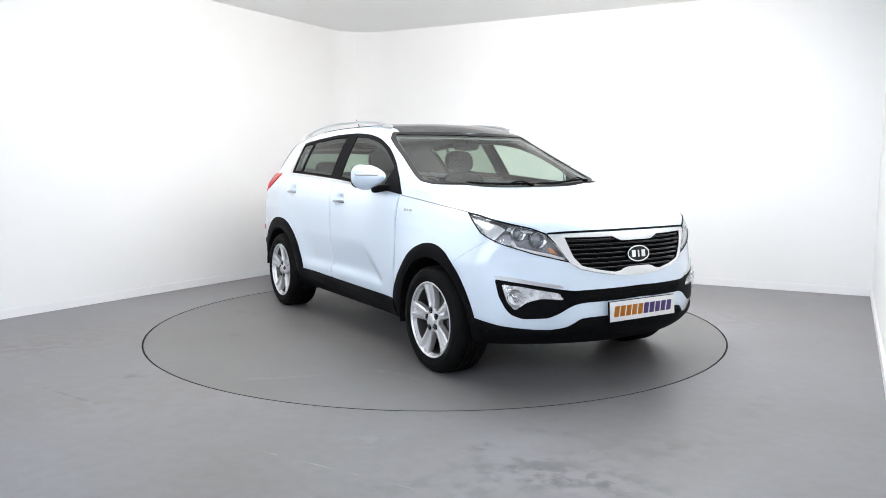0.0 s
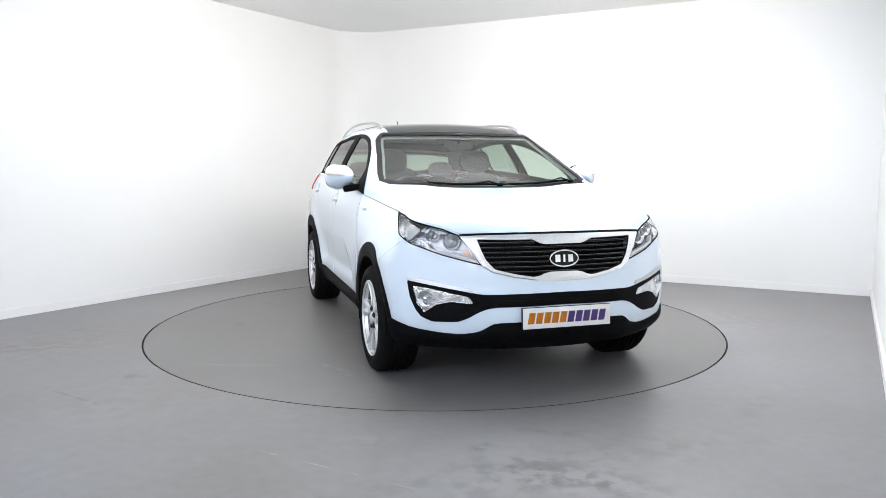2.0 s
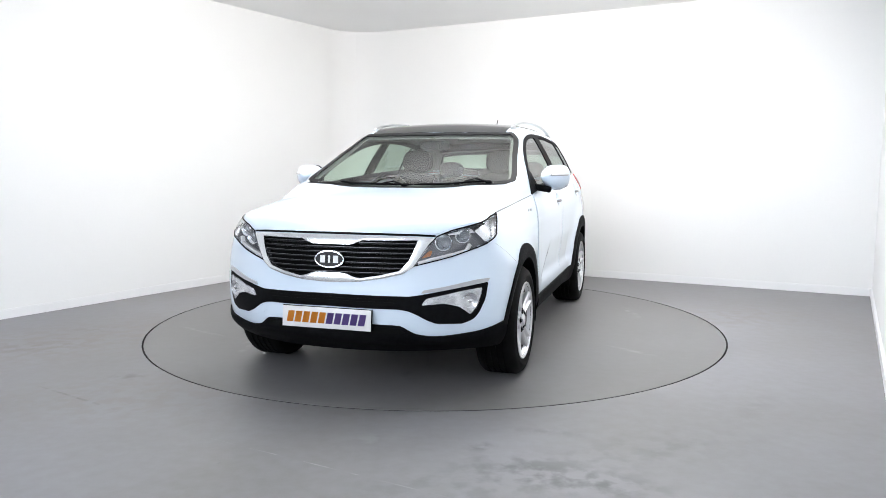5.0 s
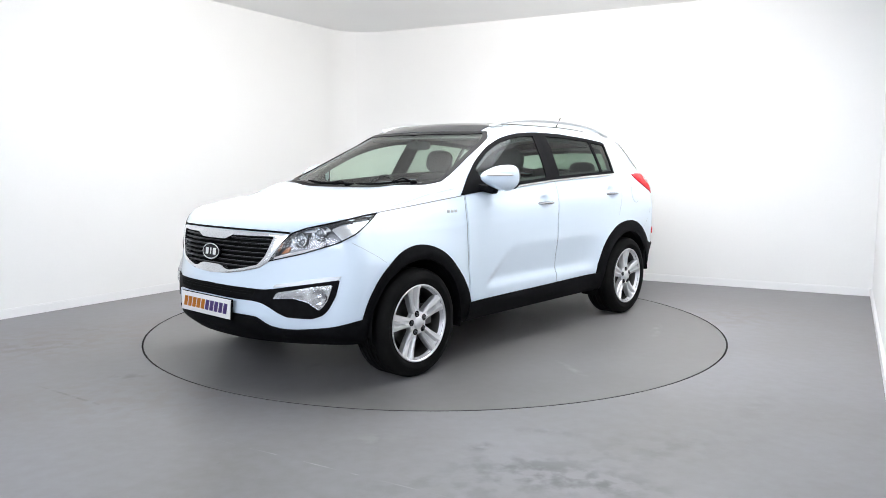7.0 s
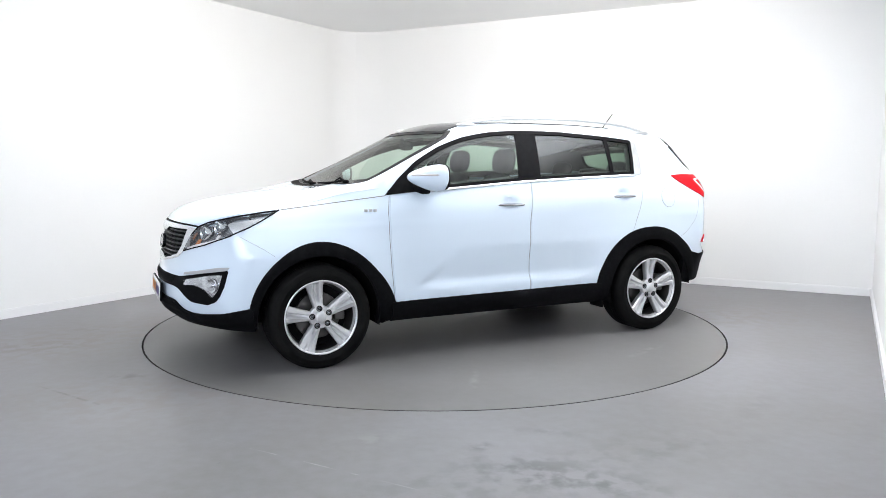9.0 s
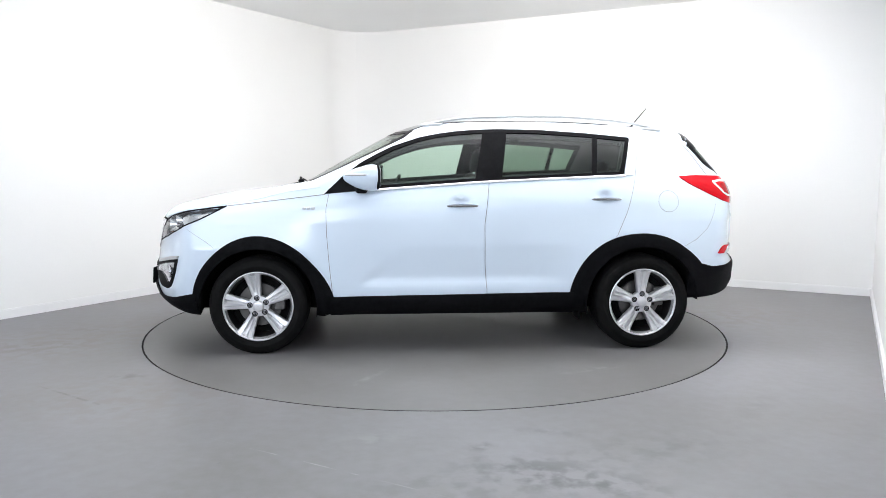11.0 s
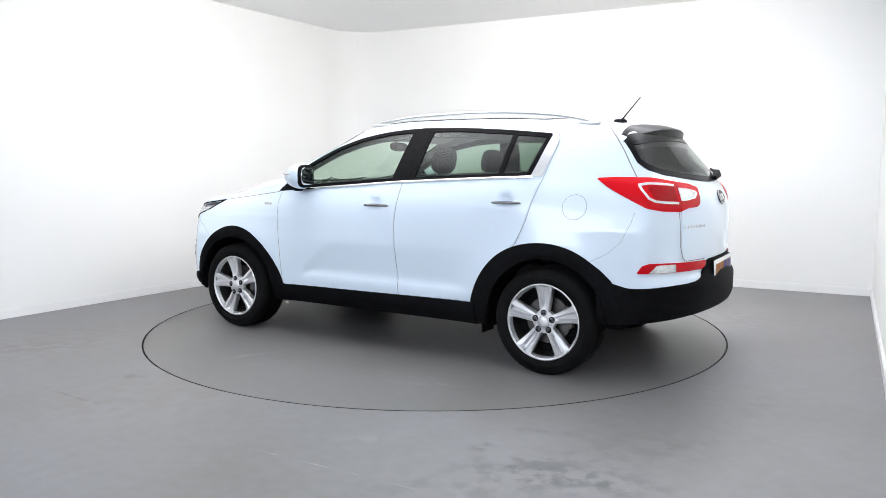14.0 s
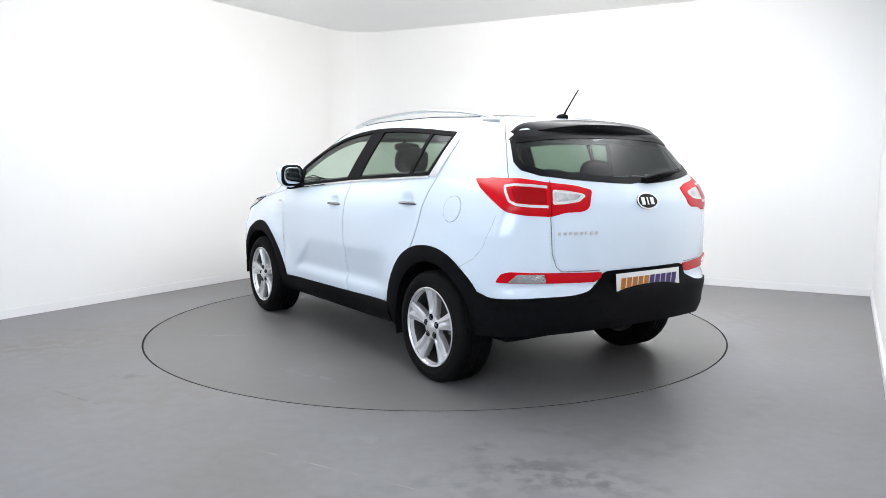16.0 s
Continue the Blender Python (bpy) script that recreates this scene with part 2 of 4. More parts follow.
tail = curve([0.2, 0.3, 0.38, 0.46, 0.56, 0.605, 0.64, 0.75, 0.9, 1.05, 1.13, 1.18, 1.3, 1.45, 1.6],
             [-2.02, -2.10, -2.175, -2.212, -2.208, -2.185, -2.16, -2.165, -2.165, -2.15, -2.115, -2.08, -1.98, -1.845, -1.70])
flank = curve([0.2, 0.3, 0.4, 0.5, 0.62, 0.75, 0.9, 1.02, 1.1, 1.18], [0.80, 0.845, 0.872, 0.878, 0.884, 0.892, 0.893, 0.882, 0.862, 0.836])
cabin = curve([1.0, 1.12, 1.2, 1.3, 1.4, 1.5, 1.6], [0.91, 0.855, 0.815, 0.765, 0.708, 0.645, 0.575])


def smax(a, b, k):
    h = np.clip(0.5 + 0.5 * (a - b) / k, 0, 1)
    return b + (a - b) * h + k * h * (1 - h)


def smin(a, b, k):
    return -smax(-a, -b, k)


def bump(x, a, b):
    return np.exp(-((x - a) / b) ** 2)


def inside(x, y, z):
    """Negative within the body's skin."""
    y = np.abs(y)
    belt = 1.10 - 0.055 * x                                   # the waist rises to the rear
    width = smin(flank(z - 0.05 * np.clip(-x, -1, 1.5) * (z > 0.9)), cabin(z - (belt - 1.12) * 0.6), 0.03)
    for ax in (AXLE, -AXLE):                                    # swollen wheel arches
        r = np.hypot(x - ax, z - HUB_Z)
        width = width + 0.022 * bump(r, 0.42, 0.14) * (z < 1.1)
    # hollow of the lower doors, with a crease above the sill
    hollow = np.clip((z - 0.455) / 0.05, 0, 1) * np.clip((0.73 - z) / 0.2, 0, 1) * np.clip((0.68 - x - (z - 0.46) * 1.15) / 0.07, 0, 1) * np.clip((x + 0.85) / 0.25, 0, 1)
    width = width - 0.020 * hollow
    width = width - 0.06 * np.clip(x - 1.55, 0, 1) ** 1.5 - 0.09 * np.clip(-x - 1.35, 0, 1) ** 1.5 - 0.02 * np.clip(-x - 0.6, 0, 2) * np.clip(z - 1.15, 0, 1) * 3
    width = width - 0.10 * np.clip((x - 0.85) / 0.7, 0, 1.15) * np.clip((z - 0.72) / 0.28, 0, 1.2) ** 1.2
    width = width - 0.05 * np.clip((-x - 1.15) / 0.45, 0, 1.5) * np.clip((z - 0.9) / 0.3, 0, 1)
    for hx, hz in ((-0.05, 1.022), (-1.045, 1.064)):              # hollows behind the door handles
        width = width - 0.028 * np.exp(-(((x - hx) / 0.055) ** 2 + ((z - hz) / 0.032) ** 2) ** 2)
    width = width - 0.28 * np.clip(x - 1.5, 0, 1) ** 2 * np.clip((0.6 - z) / 0.2, 0, 1) - 0.2 * np.clip(-x - 1.6, 0, 1) ** 2 * np.clip((0.55 - z) / 0.15, 0, 1)
    side = y - width
    crown = 0.055 * (y / 0.7) ** 2
    rear = np.clip((1.50 - x) / 0.42, 0, 1)
    rear = rear * rear * (3 - 2 * rear)                       # the bonnet's corners rise towards the windscreen
    hood = top_front(x) + (0.008 * rear - 0.05 * (1 - rear)) * (y / 0.7) ** 2.2 + 0.012 * bump(y, 0.52, 0.12) * np.clip((2.0 - x), 0, 1)
    screen = top_screen(x + (0.05 + 0.15 * np.clip((1.0 - x) / 0.6, 0, 1)) * (y / 0.7) ** 2)
    roof = top_roof(x) - crown * 0.8
    top = np.maximum(hood, smin(screen, roof, 0.05))
    up = (z - top) * np.where(screen > hood, 0.85, 1.0)
    front = x - (nose(z) - 0.50 * y ** 2.3)
    back = (tail(z) + 0.008 * bump(z, 0.46, 0.1) + 0.55 * np.clip(y - 0.4, 0, 1) ** 2 * bump(z, 0.44, 0.15) + 0.32 * y ** 2.2 + 0.35 * np.clip(y - 0.55, 0, 1) ** 2) - x
    f = smax(side, up, 0.07 - 0.042 * np.clip((z - 1.08) / 0.12, 0, 1) * np.clip((x - 0.1) / 0.3, 0, 1))
    f = smax(f, front, 0.06)
    f = smax(f, back, 0.06)
    return smax(f, (0.25 - z), 0.04)


def skin(p, d, far=1.6, steps=64, rounds=22):
    """Where rays from p along d leave the body."""
    p, d = np.asarray(p, float), np.asarray(d, float)
    ts = np.linspace(0, far, steps)
    hit = np.full(len(p), far)
    low = np.zeros(len(p))
    for t in ts[::-1]:                                        # the last change from in to out
        q = p + d * t
        isin = (inside(q[:, 0], q[:, 1], q[:, 2]) < 0) & (low == 0)
        low = np.where(isin, t, low)
    hi = low + ts[1]
    for _ in range(rounds):
        mid = (low + hi) / 2
        q = p + d * mid[:, None]
        isin = inside(q[:, 0], q[:, 1], q[:, 2]) < 0
        low, hi = np.where(isin, mid, low), np.where(isin, hi, mid)
    return p + d * ((low + hi) / 2)[:, None]


def normal(q, e=0.004):
    g = np.empty_like(q)
    for i in range(3):
        s = np.zeros(3)
        s[i] = e
        a, b = q + s, q - s
        g[:, i] = inside(*a.T) - inside(*b.T)
    return g / np.maximum(np.linalg.norm(g, axis=1), 1e-9)[:, None]


def in_poly(px, py, poly):
    poly = np.array(poly)
    inside_ = np.zeros(len(px), bool)
    j = len(poly) - 1
    for i in range(len(poly)):
        (x0, y0), (x1, y1) = poly[i], poly[j]
        c = ((y0 > py) != (y1 > py)) & (px < (x1 - x0) * (py - y0) / (y1 - y0 + 1e-12) + x0)
        inside_ ^= c
        j = i
    return inside_


def onto(uv, axis, side=1):
    """Points of the skin over 2D points: axis y (x, z), axis x front or back (y, z), axis z (x, y)."""
    uv = np.asarray(uv, float)
    n = len(uv)
    p, d = np.zeros((n, 3)), np.zeros((n, 3))
    if axis == "y":
        p[:, 0], p[:, 2], d[:, 1] = uv[:, 0], uv[:, 1], side
        far = 1.1
    elif axis == "x":
        p[:, 1], p[:, 2], d[:, 0] = uv[:, 0], uv[:, 1], side
        p[:, 0] = 1.2 * side
        far = 1.3
    elif axis in "fr":                                        # round the front or the rear: angle from the nose or tail, height
        way = 1 if axis == "f" else -1
        p[:, 0], p[:, 2] = 1.2 * way, uv[:, 1]
        d[:, 0], d[:, 1] = way * np.cos(uv[:, 0]), side * np.sin(uv[:, 0])
        far = 1.3
    else:
        p[:, 0], p[:, 1], d[:, 2] = uv[:, 0], uv[:, 1] * side, 1
        p[:, 2] = 0.6
        far = 1.1
    return skin(p, d, far, 80)


# ---- shaping on the car's skin ----
def rounded(pts, r=0.02, n=4):
    """A closed outline with its corners rounded."""
    out, k = [], len(pts)
    for i in range(k):
        a, b, c = (Vector(pts[(i + j) % k]) for j in (-1, 0, 1))
        u, w = a - b, c - b
        q = min(r, 0.45 * u.length, 0.45 * w.length)
        p0, p1 = b + u.normalized() * q, b + w.normalized() * q
        for j in range(n + 1):
            t = j / n
            out.append(tuple(p0 * (1 - t) ** 2 + b * 2 * t * (1 - t) + p1 * t * t))
    return out


def resampled(pts, n, closed=True):
    p = np.array(list(pts) + ([pts[0]] if closed else []), float)
    s = np.concatenate([[0], np.cumsum(np.hypot(*np.diff(p, axis=0).T))])
    q = np.linspace(0, s[-1], n + 1 if closed else n)[: n]
    return np.stack([np.interp(q, s, p[:, 0]), np.interp(q, s, p[:, 1])], 1)


def inset(pts, d):
    """An outline drawn in by d."""
    p = np.array(pts, float)
    area = 0.5 * np.sum(p[:, 0] * np.roll(p[:, 1], -1) - np.roll(p[:, 0], -1) * p[:, 1])
    t = np.roll(p, -1, 0) - np.roll(p, 1, 0)
    t /= np.maximum(np.linalg.norm(t, axis=1), 1e-9)[:, None]
    n = np.stack([-t[:, 1], t[:, 0]], 1) * (1 if area > 0 else -1)
    return p + n * d


def place(uv, axis, side, off):
    q = onto(uv, axis, side)
    return q + normal(q) * (off if np.isscalar(off) else np.asarray(off)[:, None])


def patch(name, pts, axis, side, mat, parent, off=0.004, deep=0.012, cell=0.03, label="", bulge=0.0):
    """A panel with the outline pts laid on the skin, off metres proud, with a rim deep metres inwards."""
    bm = bmesh.new()
    vs = [bm.verts.new((u, v, 0)) for u, v in pts]
    bm.faces.new(vs)
    lo, hi = np.min(pts, 0), np.max(pts, 0)
    for k in range(2):
        for c in np.arange(lo[k] + cell, hi[k] - cell * 0.3, cell):
            co, no = [0, 0, 0], [0, 0, 0]
            co[k], no[k] = c, 1
            bmesh.ops.bisect_plane(bm, geom=bm.verts[:] + bm.edges[:] + bm.faces[:], plane_co=co, plane_no=no, dist=1e-5)
    bm.verts.ensure_lookup_table()
    uv = np.array([(v.co.x, v.co.y) for v in bm.verts])
    q = onto(uv, axis, side)
    nn = normal(q)
    o = np.full(len(uv), off, float)
    if bulge:
        edge = np.array(resampled(pts, 160))
        dist = np.sqrt(((uv[:, None, :] - edge[None]) ** 2).sum(2)).min(1)
        o += bulge * (1 - np.exp(-dist / 0.03))
    top = q + nn * o[:, None]
    low = q + nn * (off - deep)
    for v, c in zip(bm.verts, top):
        v.co = c
    faces = bm.faces[:]
    edges = [e for e in bm.edges if len(e.link_faces) == 1]
    made = {}
    index = {v: i for i, v in enumerate(bm.verts)}
    for e in edges:
        for v in e.verts:
            if v not in made:
                made[v] = low[index[v]]
    twin = {v: bm.verts.new(c) for v, c in made.items()}
    for e in edges:
        a, b = e.verts
        bm.faces.new((a, b, twin[b], twin[a]))
    bmesh.ops.recalc_face_normals(bm, faces=bm.faces)
    facing = sum(f.normal.dot(Vector(nn[index[f.verts[0]]])) * f.calc_area() for f in faces)
    if facing < 0:
        bmesh.ops.reverse_faces(bm, faces=bm.faces[:])
    return part(name, bm, mat, parent, label, sharp=0.7, turn=False)


def ribbon(name, a, b, axis, side, mat, parent, off=0.004, deep=0.0, rows=3, closed=False, label="", crown=0.0):
    """A band between two lines of equal count on the skin."""
    a, b = np.array(a, float), np.array(b, float)
    n = len(a)
    ks = np.linspace(0, 1, rows)
    grid = [place(a * (1 - k) + b * k, axis, side, off + crown * 4 * k * (1 - k)) for k in ks]
    if deep:
        grid = [place(a, axis, side, off - deep)] + grid + [place(b, axis, side, off - deep)]
    verts = np.concatenate(grid)
    bm = bmesh.new()
    vs = [bm.verts.new(v) for v in verts]
    for r in range(len(grid) - 1):
        for i in range(n if closed else n - 1):
            j = (i + 1) % n
            bm.faces.new((vs[r * n + i], vs[r * n + j], vs[(r + 1) * n + j], vs[(r + 1) * n + i]))
    if deep and not closed:
        for i in (0, n - 1):
            bm.faces.new([vs[r * n + i] for r in range(len(grid))])
    return part(name, bm, mat, parent, label, sharp=0.7)


def ring(name, pts, wide, axis, side, mat, parent, off=0.004, deep=0.006, n=140, label=""):
    p = resampled(pts, n)
    return ribbon(name, p, inset(p, wide), axis, side, mat, parent, off, deep, 3, True, label)


def line(name, pts, wide, axis, side, mat, parent, off=0.0015, n=40, deep=0.0, label="", crown=0.0):
    p = resampled(pts, n, False)
    t = np.gradient(p, axis=0)
    t /= np.linalg.norm(t, axis=1)[:, None]
    m = np.stack([-t[:, 1], t[:, 0]], 1) * wide / 2
    return ribbon(name, p - m, p + m, axis, side, mat, parent, off, deep, 3 if crown else 2, False, label, crown)


def lathe(bm, prof, n=72, m=Matrix(), closed=False):
    """A ring or cup turned about y: prof is (radius, y)."""
    rings = []
    for r, y in prof:
        rings.append([bm.verts.new(m @ Vector((r * math.cos(2 * math.pi * i / n), y, r * math.sin(2 * math.pi * i / n)))) for i in range(n)])
    pairs = list(zip(rings, rings[1:])) + ([(rings[-1], rings[0])] if closed else [])
    for a, b in pairs:
        for i in range(n):
            bm.faces.new((a[i], a[(i + 1) % n], b[(i + 1) % n], b[i]))
    return rings


def tube(bm, pts, r, n=10, flat=1.0):
    """A round bar along pts, closed at its ends; flat scales it across."""
    pts = [Vector(p) for p in pts]
    rings = []
    for i, p in enumerate(pts):
        d = (pts[min(i + 1, len(pts) - 1)] - pts[max(i - 1, 0)]).normalized()
        u = d.cross(Vector((0, 0, 1)))
        u = u.normalized() if u.length > 1e-4 else Vector((1, 0, 0))
        w = u.cross(d).normalized()
        k = r[i] if isinstance(r, (list, tuple)) else r
        rings.append([bm.verts.new(p + u * k * math.cos(2 * math.pi * j / n) + w * k * flat * math.sin(2 * math.pi * j / n)) for j in range(n)])
    for a, b in zip(rings, rings[1:]):
        for j in range(n):
            bm.faces.new((a[j], a[(j + 1) % n], b[(j + 1) % n], b[j]))
    bm.faces.new(rings[0]), bm.faces.new(rings[-1])


def blob(bm, size, m, power=2.6, n=24, k=14):
    """A soft-edged rounded block of the given half sizes."""
    def s(v):
        return math.copysign(abs(v) ** (2 / power), v)
    rows = []
    for i in range(1, k):
        a = math.pi * (i / k - 0.5)
        rows.append([bm.verts.new(m @ Vector((size[0] * s(math.cos(a)) * s(math.cos(b)), size[1] * s(math.cos(a)) * s(math.sin(b)), size[2] * s(math.sin(a)))))
                     for b in (2 * math.pi * j / n for j in range(n))])
    for p, q in zip(rows, rows[1:]):
        for j in range(n):
            bm.faces.new((p[j], p[(j + 1) % n], q[(j + 1) % n], q[j]))
    bm.faces.new(rows[0]), bm.faces.new(rows[-1])


def box(bm, size, m, bevel=0.0):
    made = bmesh.ops.create_cube(bm, size=1, matrix=m @ Matrix.Diagonal((*size, 1)))
    if bevel:
        edges = list({e for v in made["verts"] for e in v.link_edges})
        bmesh.ops.bevel(bm, geom=edges, offset=bevel, segments=2, affect="EDGES", profile=0.5)


# ---- the car ----
car = new("car")
tagged(car, "white compact SUV with black lower cladding and silver alloy wheels", "car")

# outlines, in metres: side ones as (x, z), top ones as (x, y), wrapped ones as (angle, z)
SIDE_GLASS = [(0.87, 1.082), (0.76, 1.19), (0.63, 1.290), (0.53, 1.345), (0.42, 1.40), (0.32, 1.436), (0.22, 1.468), (0.10, 1.492), (-0.02, 1.510), (-0.16, 1.521), (-0.3, 1.527),
              (-0.6, 1.523), (-0.95, 1.500), (-1.27, 1.470), (-1.185, 1.205), (-0.2, 1.163), (0.6, 1.105)]
SCREEN_HALF = [(1.135, 0.0), (1.128, 0.2), (1.105, 0.40), (1.068, 0.56), (1.000, 0.715), (0.955, 0.757), (0.86, 0.748), (0.72, 0.718), (0.60, 0.692), (0.45, 0.667), (0.33, 0.640), (0.262, 0.585), (0.325, 0.46), (0.39, 0.25), (0.418, 0.0)]
SCREEN = SCREEN_HALF + [(x, -y) for x, y in SCREEN_HALF[-2:0:-1]]
REAR_HALF = [(0.0, 1.178), (0.07, 1.172), (0.24, 1.178), (0.50, 1.197), (0.69, 1.218), (0.80, 1.248), (0.845, 1.29), (0.868, 1.36), (0.895, 1.425), (0.60, 1.452), (0.0, 1.465)]
REAR_GLASS = REAR_HALF + [(-y, z) for y, z in REAR_HALF[-2:0:-1]]
HEAD = [(0.472, 0.735), (0.546, 0.835), (0.612, 0.897), (0.70, 0.926), (0.905, 0.966), (1.05, 0.987), (1.16, 0.998), (1.075, 0.946), (0.990, 0.894), (0.872, 0.840), (0.69, 0.784), (0.576, 0.758)]
GRILLE_HALF = [(0.0, 0.849), (0.12, 0.849), (0.155, 0.858), (0.193, 0.874), (0.505, 0.874), (0.475, 0.81), (0.452, 0.766), (0.403, 0.716), (0.30, 0.692), (0.186, 0.674), (0.15, 0.678), (0.117, 0.692), (0.082, 0.699), (0.0, 0.700)]
SURROUND_HALF = [(0.0, 0.899), (0.3, 0.897), (0.485, 0.893), (0.598, 0.886), (0.546, 0.82), (0.480, 0.735), (0.415, 0.697), (0.30, 0.672), (0.169, 0.654), (0.0, 0.647)]


def both(half):
    return half + [(-a, b) for a, b in half[::-1] if abs(a) > 1e-6]


GRILLE, SURROUND = both(GRILLE_HALF), both(SURROUND_HALF)


def shell_grid(na=170, ns=190, nc=95):
    phi = np.linspace(-math.pi / 2, math.pi / 2, na)
    P, D = [], []
    for i in range(nc):                                       # nose
        a = (math.pi / 2) * (i + 0.02) / nc
        P.append(np.tile((1.25, 0, 0.72), (na, 1)))
        D.append(np.stack([np.full(na, math.cos(a)), math.sin(a) * np.cos(phi), math.sin(a) * np.sin(phi)], 1))
    for i in range(ns):
        x = 1.25 - 2.6 * i / (ns - 1)
        P.append(np.tile((x, 0, 0.72 + 0.2 * math.exp(-((x + 0.4) / 0.9) ** 4)), (na, 1)))
        D.append(np.stack([np.zeros(na), np.cos(phi), np.sin(phi)], 1))
    for i in range(nc):
        a = (math.pi / 2) * (i + 0.98) / nc
        P.append(np.tile((-1.35, 0, 0.72 + 0.2 * math.exp(-(0.95 / 0.9) ** 4)), (na, 1)))
        D.append(np.stack([np.full(na, -math.sin(a)), math.cos(a) * np.cos(phi), math.cos(a) * np.sin(phi)], 1))
    V = skin(np.concatenate(P), np.concatenate(D))
    idx = np.arange(len(P) * na).reshape(len(P), na)
    F = np.stack([idx[:-1, :-1], idx[1:, :-1], idx[1:, 1:], idx[:-1, 1:]], -1).reshape(-1, 4)
    C = V[F].mean(1)
    x, y, z = C.T
    keep = np.ones(len(F), bool)
    for ax in (AXLE, -AXLE):
        keep &= ~((np.hypot(x - ax, z - HUB_Z) < 0.41) & (y > 0.5))
    keep &= ~(in_poly(x, z, inset(resampled(SIDE_GLASS, 200), 0.008)) & (y > 0.5))
    keep &= ~(in_poly(x, y, inset(resampled(SCREEN, 200), 0.010)) & (z > 1.0))
    keep &= ~(in_poly(np.arctan2(y, -1.2 - x), z, inset(resampled(REAR_GLASS, 200), 0.02)) & (x < -1.5))
    return V, F, C, keep


def mirrored(name, V, F, mat, parent, sharp=0.5):
    W = V * np.array([1, -1, 1])
    used = np.unique(F)
    back = np.full(len(V), -1)
    back[used] = np.arange(len(used))
    verts = np.concatenate([V[used], W[used]])
    faces = np.concatenate([back[F], back[F][:, ::-1] + len(used)])
    bm = bmesh.new()
    vs = [bm.verts.new(v) for v in verts]
    for f in faces:
        bm.faces.new([vs[i] for i in f])
    bmesh.ops.remove_doubles(bm, verts=bm.verts, dist=0.0008)
    return part(name, bm, mat, parent, sharp=sharp)


def build_shell():
    V, F, C, keep = shell_grid()
    a = np.arctan2(np.abs(C[:, 1]), C[:, 0] - 1.2)
    front = C[:, 0] > 1.4
    outer = keep & ~(in_poly(a, C[:, 2], inset(resampled(HEAD, 150), 0.005)) & front) & ~(in_poly(a, C[:, 2], inset(resampled(GRILLE, 150), -0.009)) & front)
    outer &= (C[:, 2] > 0.31) & ~((C[:, 0] < -1.6) & (C[:, 2] < 0.385 + 0.045 * (np.abs(C[:, 1]) < 0.6)))
    body = mirrored("body", V, F[outer], PAINT, car)
    # lining of the cabin, a hand's width inside the skin
    nn = normal(V)
    x, y, z = C.T
    waist = 1.09 - 0.055 * x
    cab = keep & (x < 1.05) & (x > -2.0) & (z > 0.3)
    mirrored("headliner", V - nn * 0.025, F[cab & (z > waist + 0.05)], LINING, body)
    V2 = V - nn * 0.045
    mirrored("cabin_trim", V2, F[(x < 1.05) & (x > -2.0) & (z > 0.47) & (z <= waist + 0.02) & keep], CABIN, body)
    return body


LINING = grain(material("grey_headliner", (0.42, 0.43, 0.41), 0.9), 20, (0.19, 0.195, 0.19), (0.25, 0.255, 0.25))
CABIN = grain(material("dark_cabin_plastic", (0.03, 0.03, 0.032), 0.7), 40, (0.040, 0.041, 0.042), (0.065, 0.066, 0.067), (0.5, 0.75))
SEATCLOTH = grain(material("black_seat_cloth", (0.02, 0.02, 0.022), 0.85), 60, (0.026, 0.026, 0.028), (0.05, 0.05, 0.053), None, 0.0004, second=500)
LENS = pane("clear_lamp_lens", (0.95, 0.96, 0.97), gloss=0.03)
REFLECTOR = material("lamp_reflector", (0.8, 0.81, 0.83), 0.12, 1.0)
LAMPGREY = material("lamp_housing", (0.27, 0.27, 0.285), 0.25, 0.5)
HANDLE = material("handle_chrome", (0.45, 0.46, 0.48), 0.14, 1.0)
RED = material("red_lamp_plastic", (0.62, 0.003, 0.010), 0.2, coat=0.06, Specular_IOR_Level=0.15)
DEEPRED = material("deep_red_lamp", (0.36, 0.002, 0.005), 0.2, coat=0.06, Specular_IOR_Level=0.15)
WHITELENS = material("frosted_white_lens", (0.74, 0.72, 0.71), 0.15, coat=1.0)
AMBER = material("amber_lens", (0.62, 0.25, 0.11), 0.2, coat=0.8)
GAP = material("shut_line_shadow", (0.22, 0.225, 0.235), 0.8)
PLATE = material("white_plate", (0.82, 0.81, 0.79), 0.25)
ORANGE = material("orange_print", (0.80, 0.30, 0.02), 0.4)
PURPLE = material("purple_print", (0.12, 0.07, 0.28), 0.4)
BADGE = material("badge_black", (0.006, 0.006, 0.007), 0.25, Specular_IOR_Level=0.3)
MIRROR = material("mirror_glass", (0.45, 0.47, 0.5), 0.02, 1.0)
SATINWHITE = material("bright_silver_trim", (0.80, 0.81, 0.82), 0.22, 0.9)
SLAT = material("grille_slat_black", (0.010, 0.010, 0.011), 0.35, Specular_IOR_Level=0.35)
SPOILERBLACK = material("spoiler_black", (0.007, 0.007, 0.008), 0.3, Specular_IOR_Level=0.10)
TRIMGREY = material("satin_grey_trim", (0.52, 0.53, 0.55), 0.35, 0.7)
SLATTRIM = material("dull_slat_edge", (0.16, 0.16, 0.165), 0.35, 0.8)
PROJECTOR = material("projector_glass", (0.30, 0.32, 0.34), 0.03, 0.6, coat=1.0)
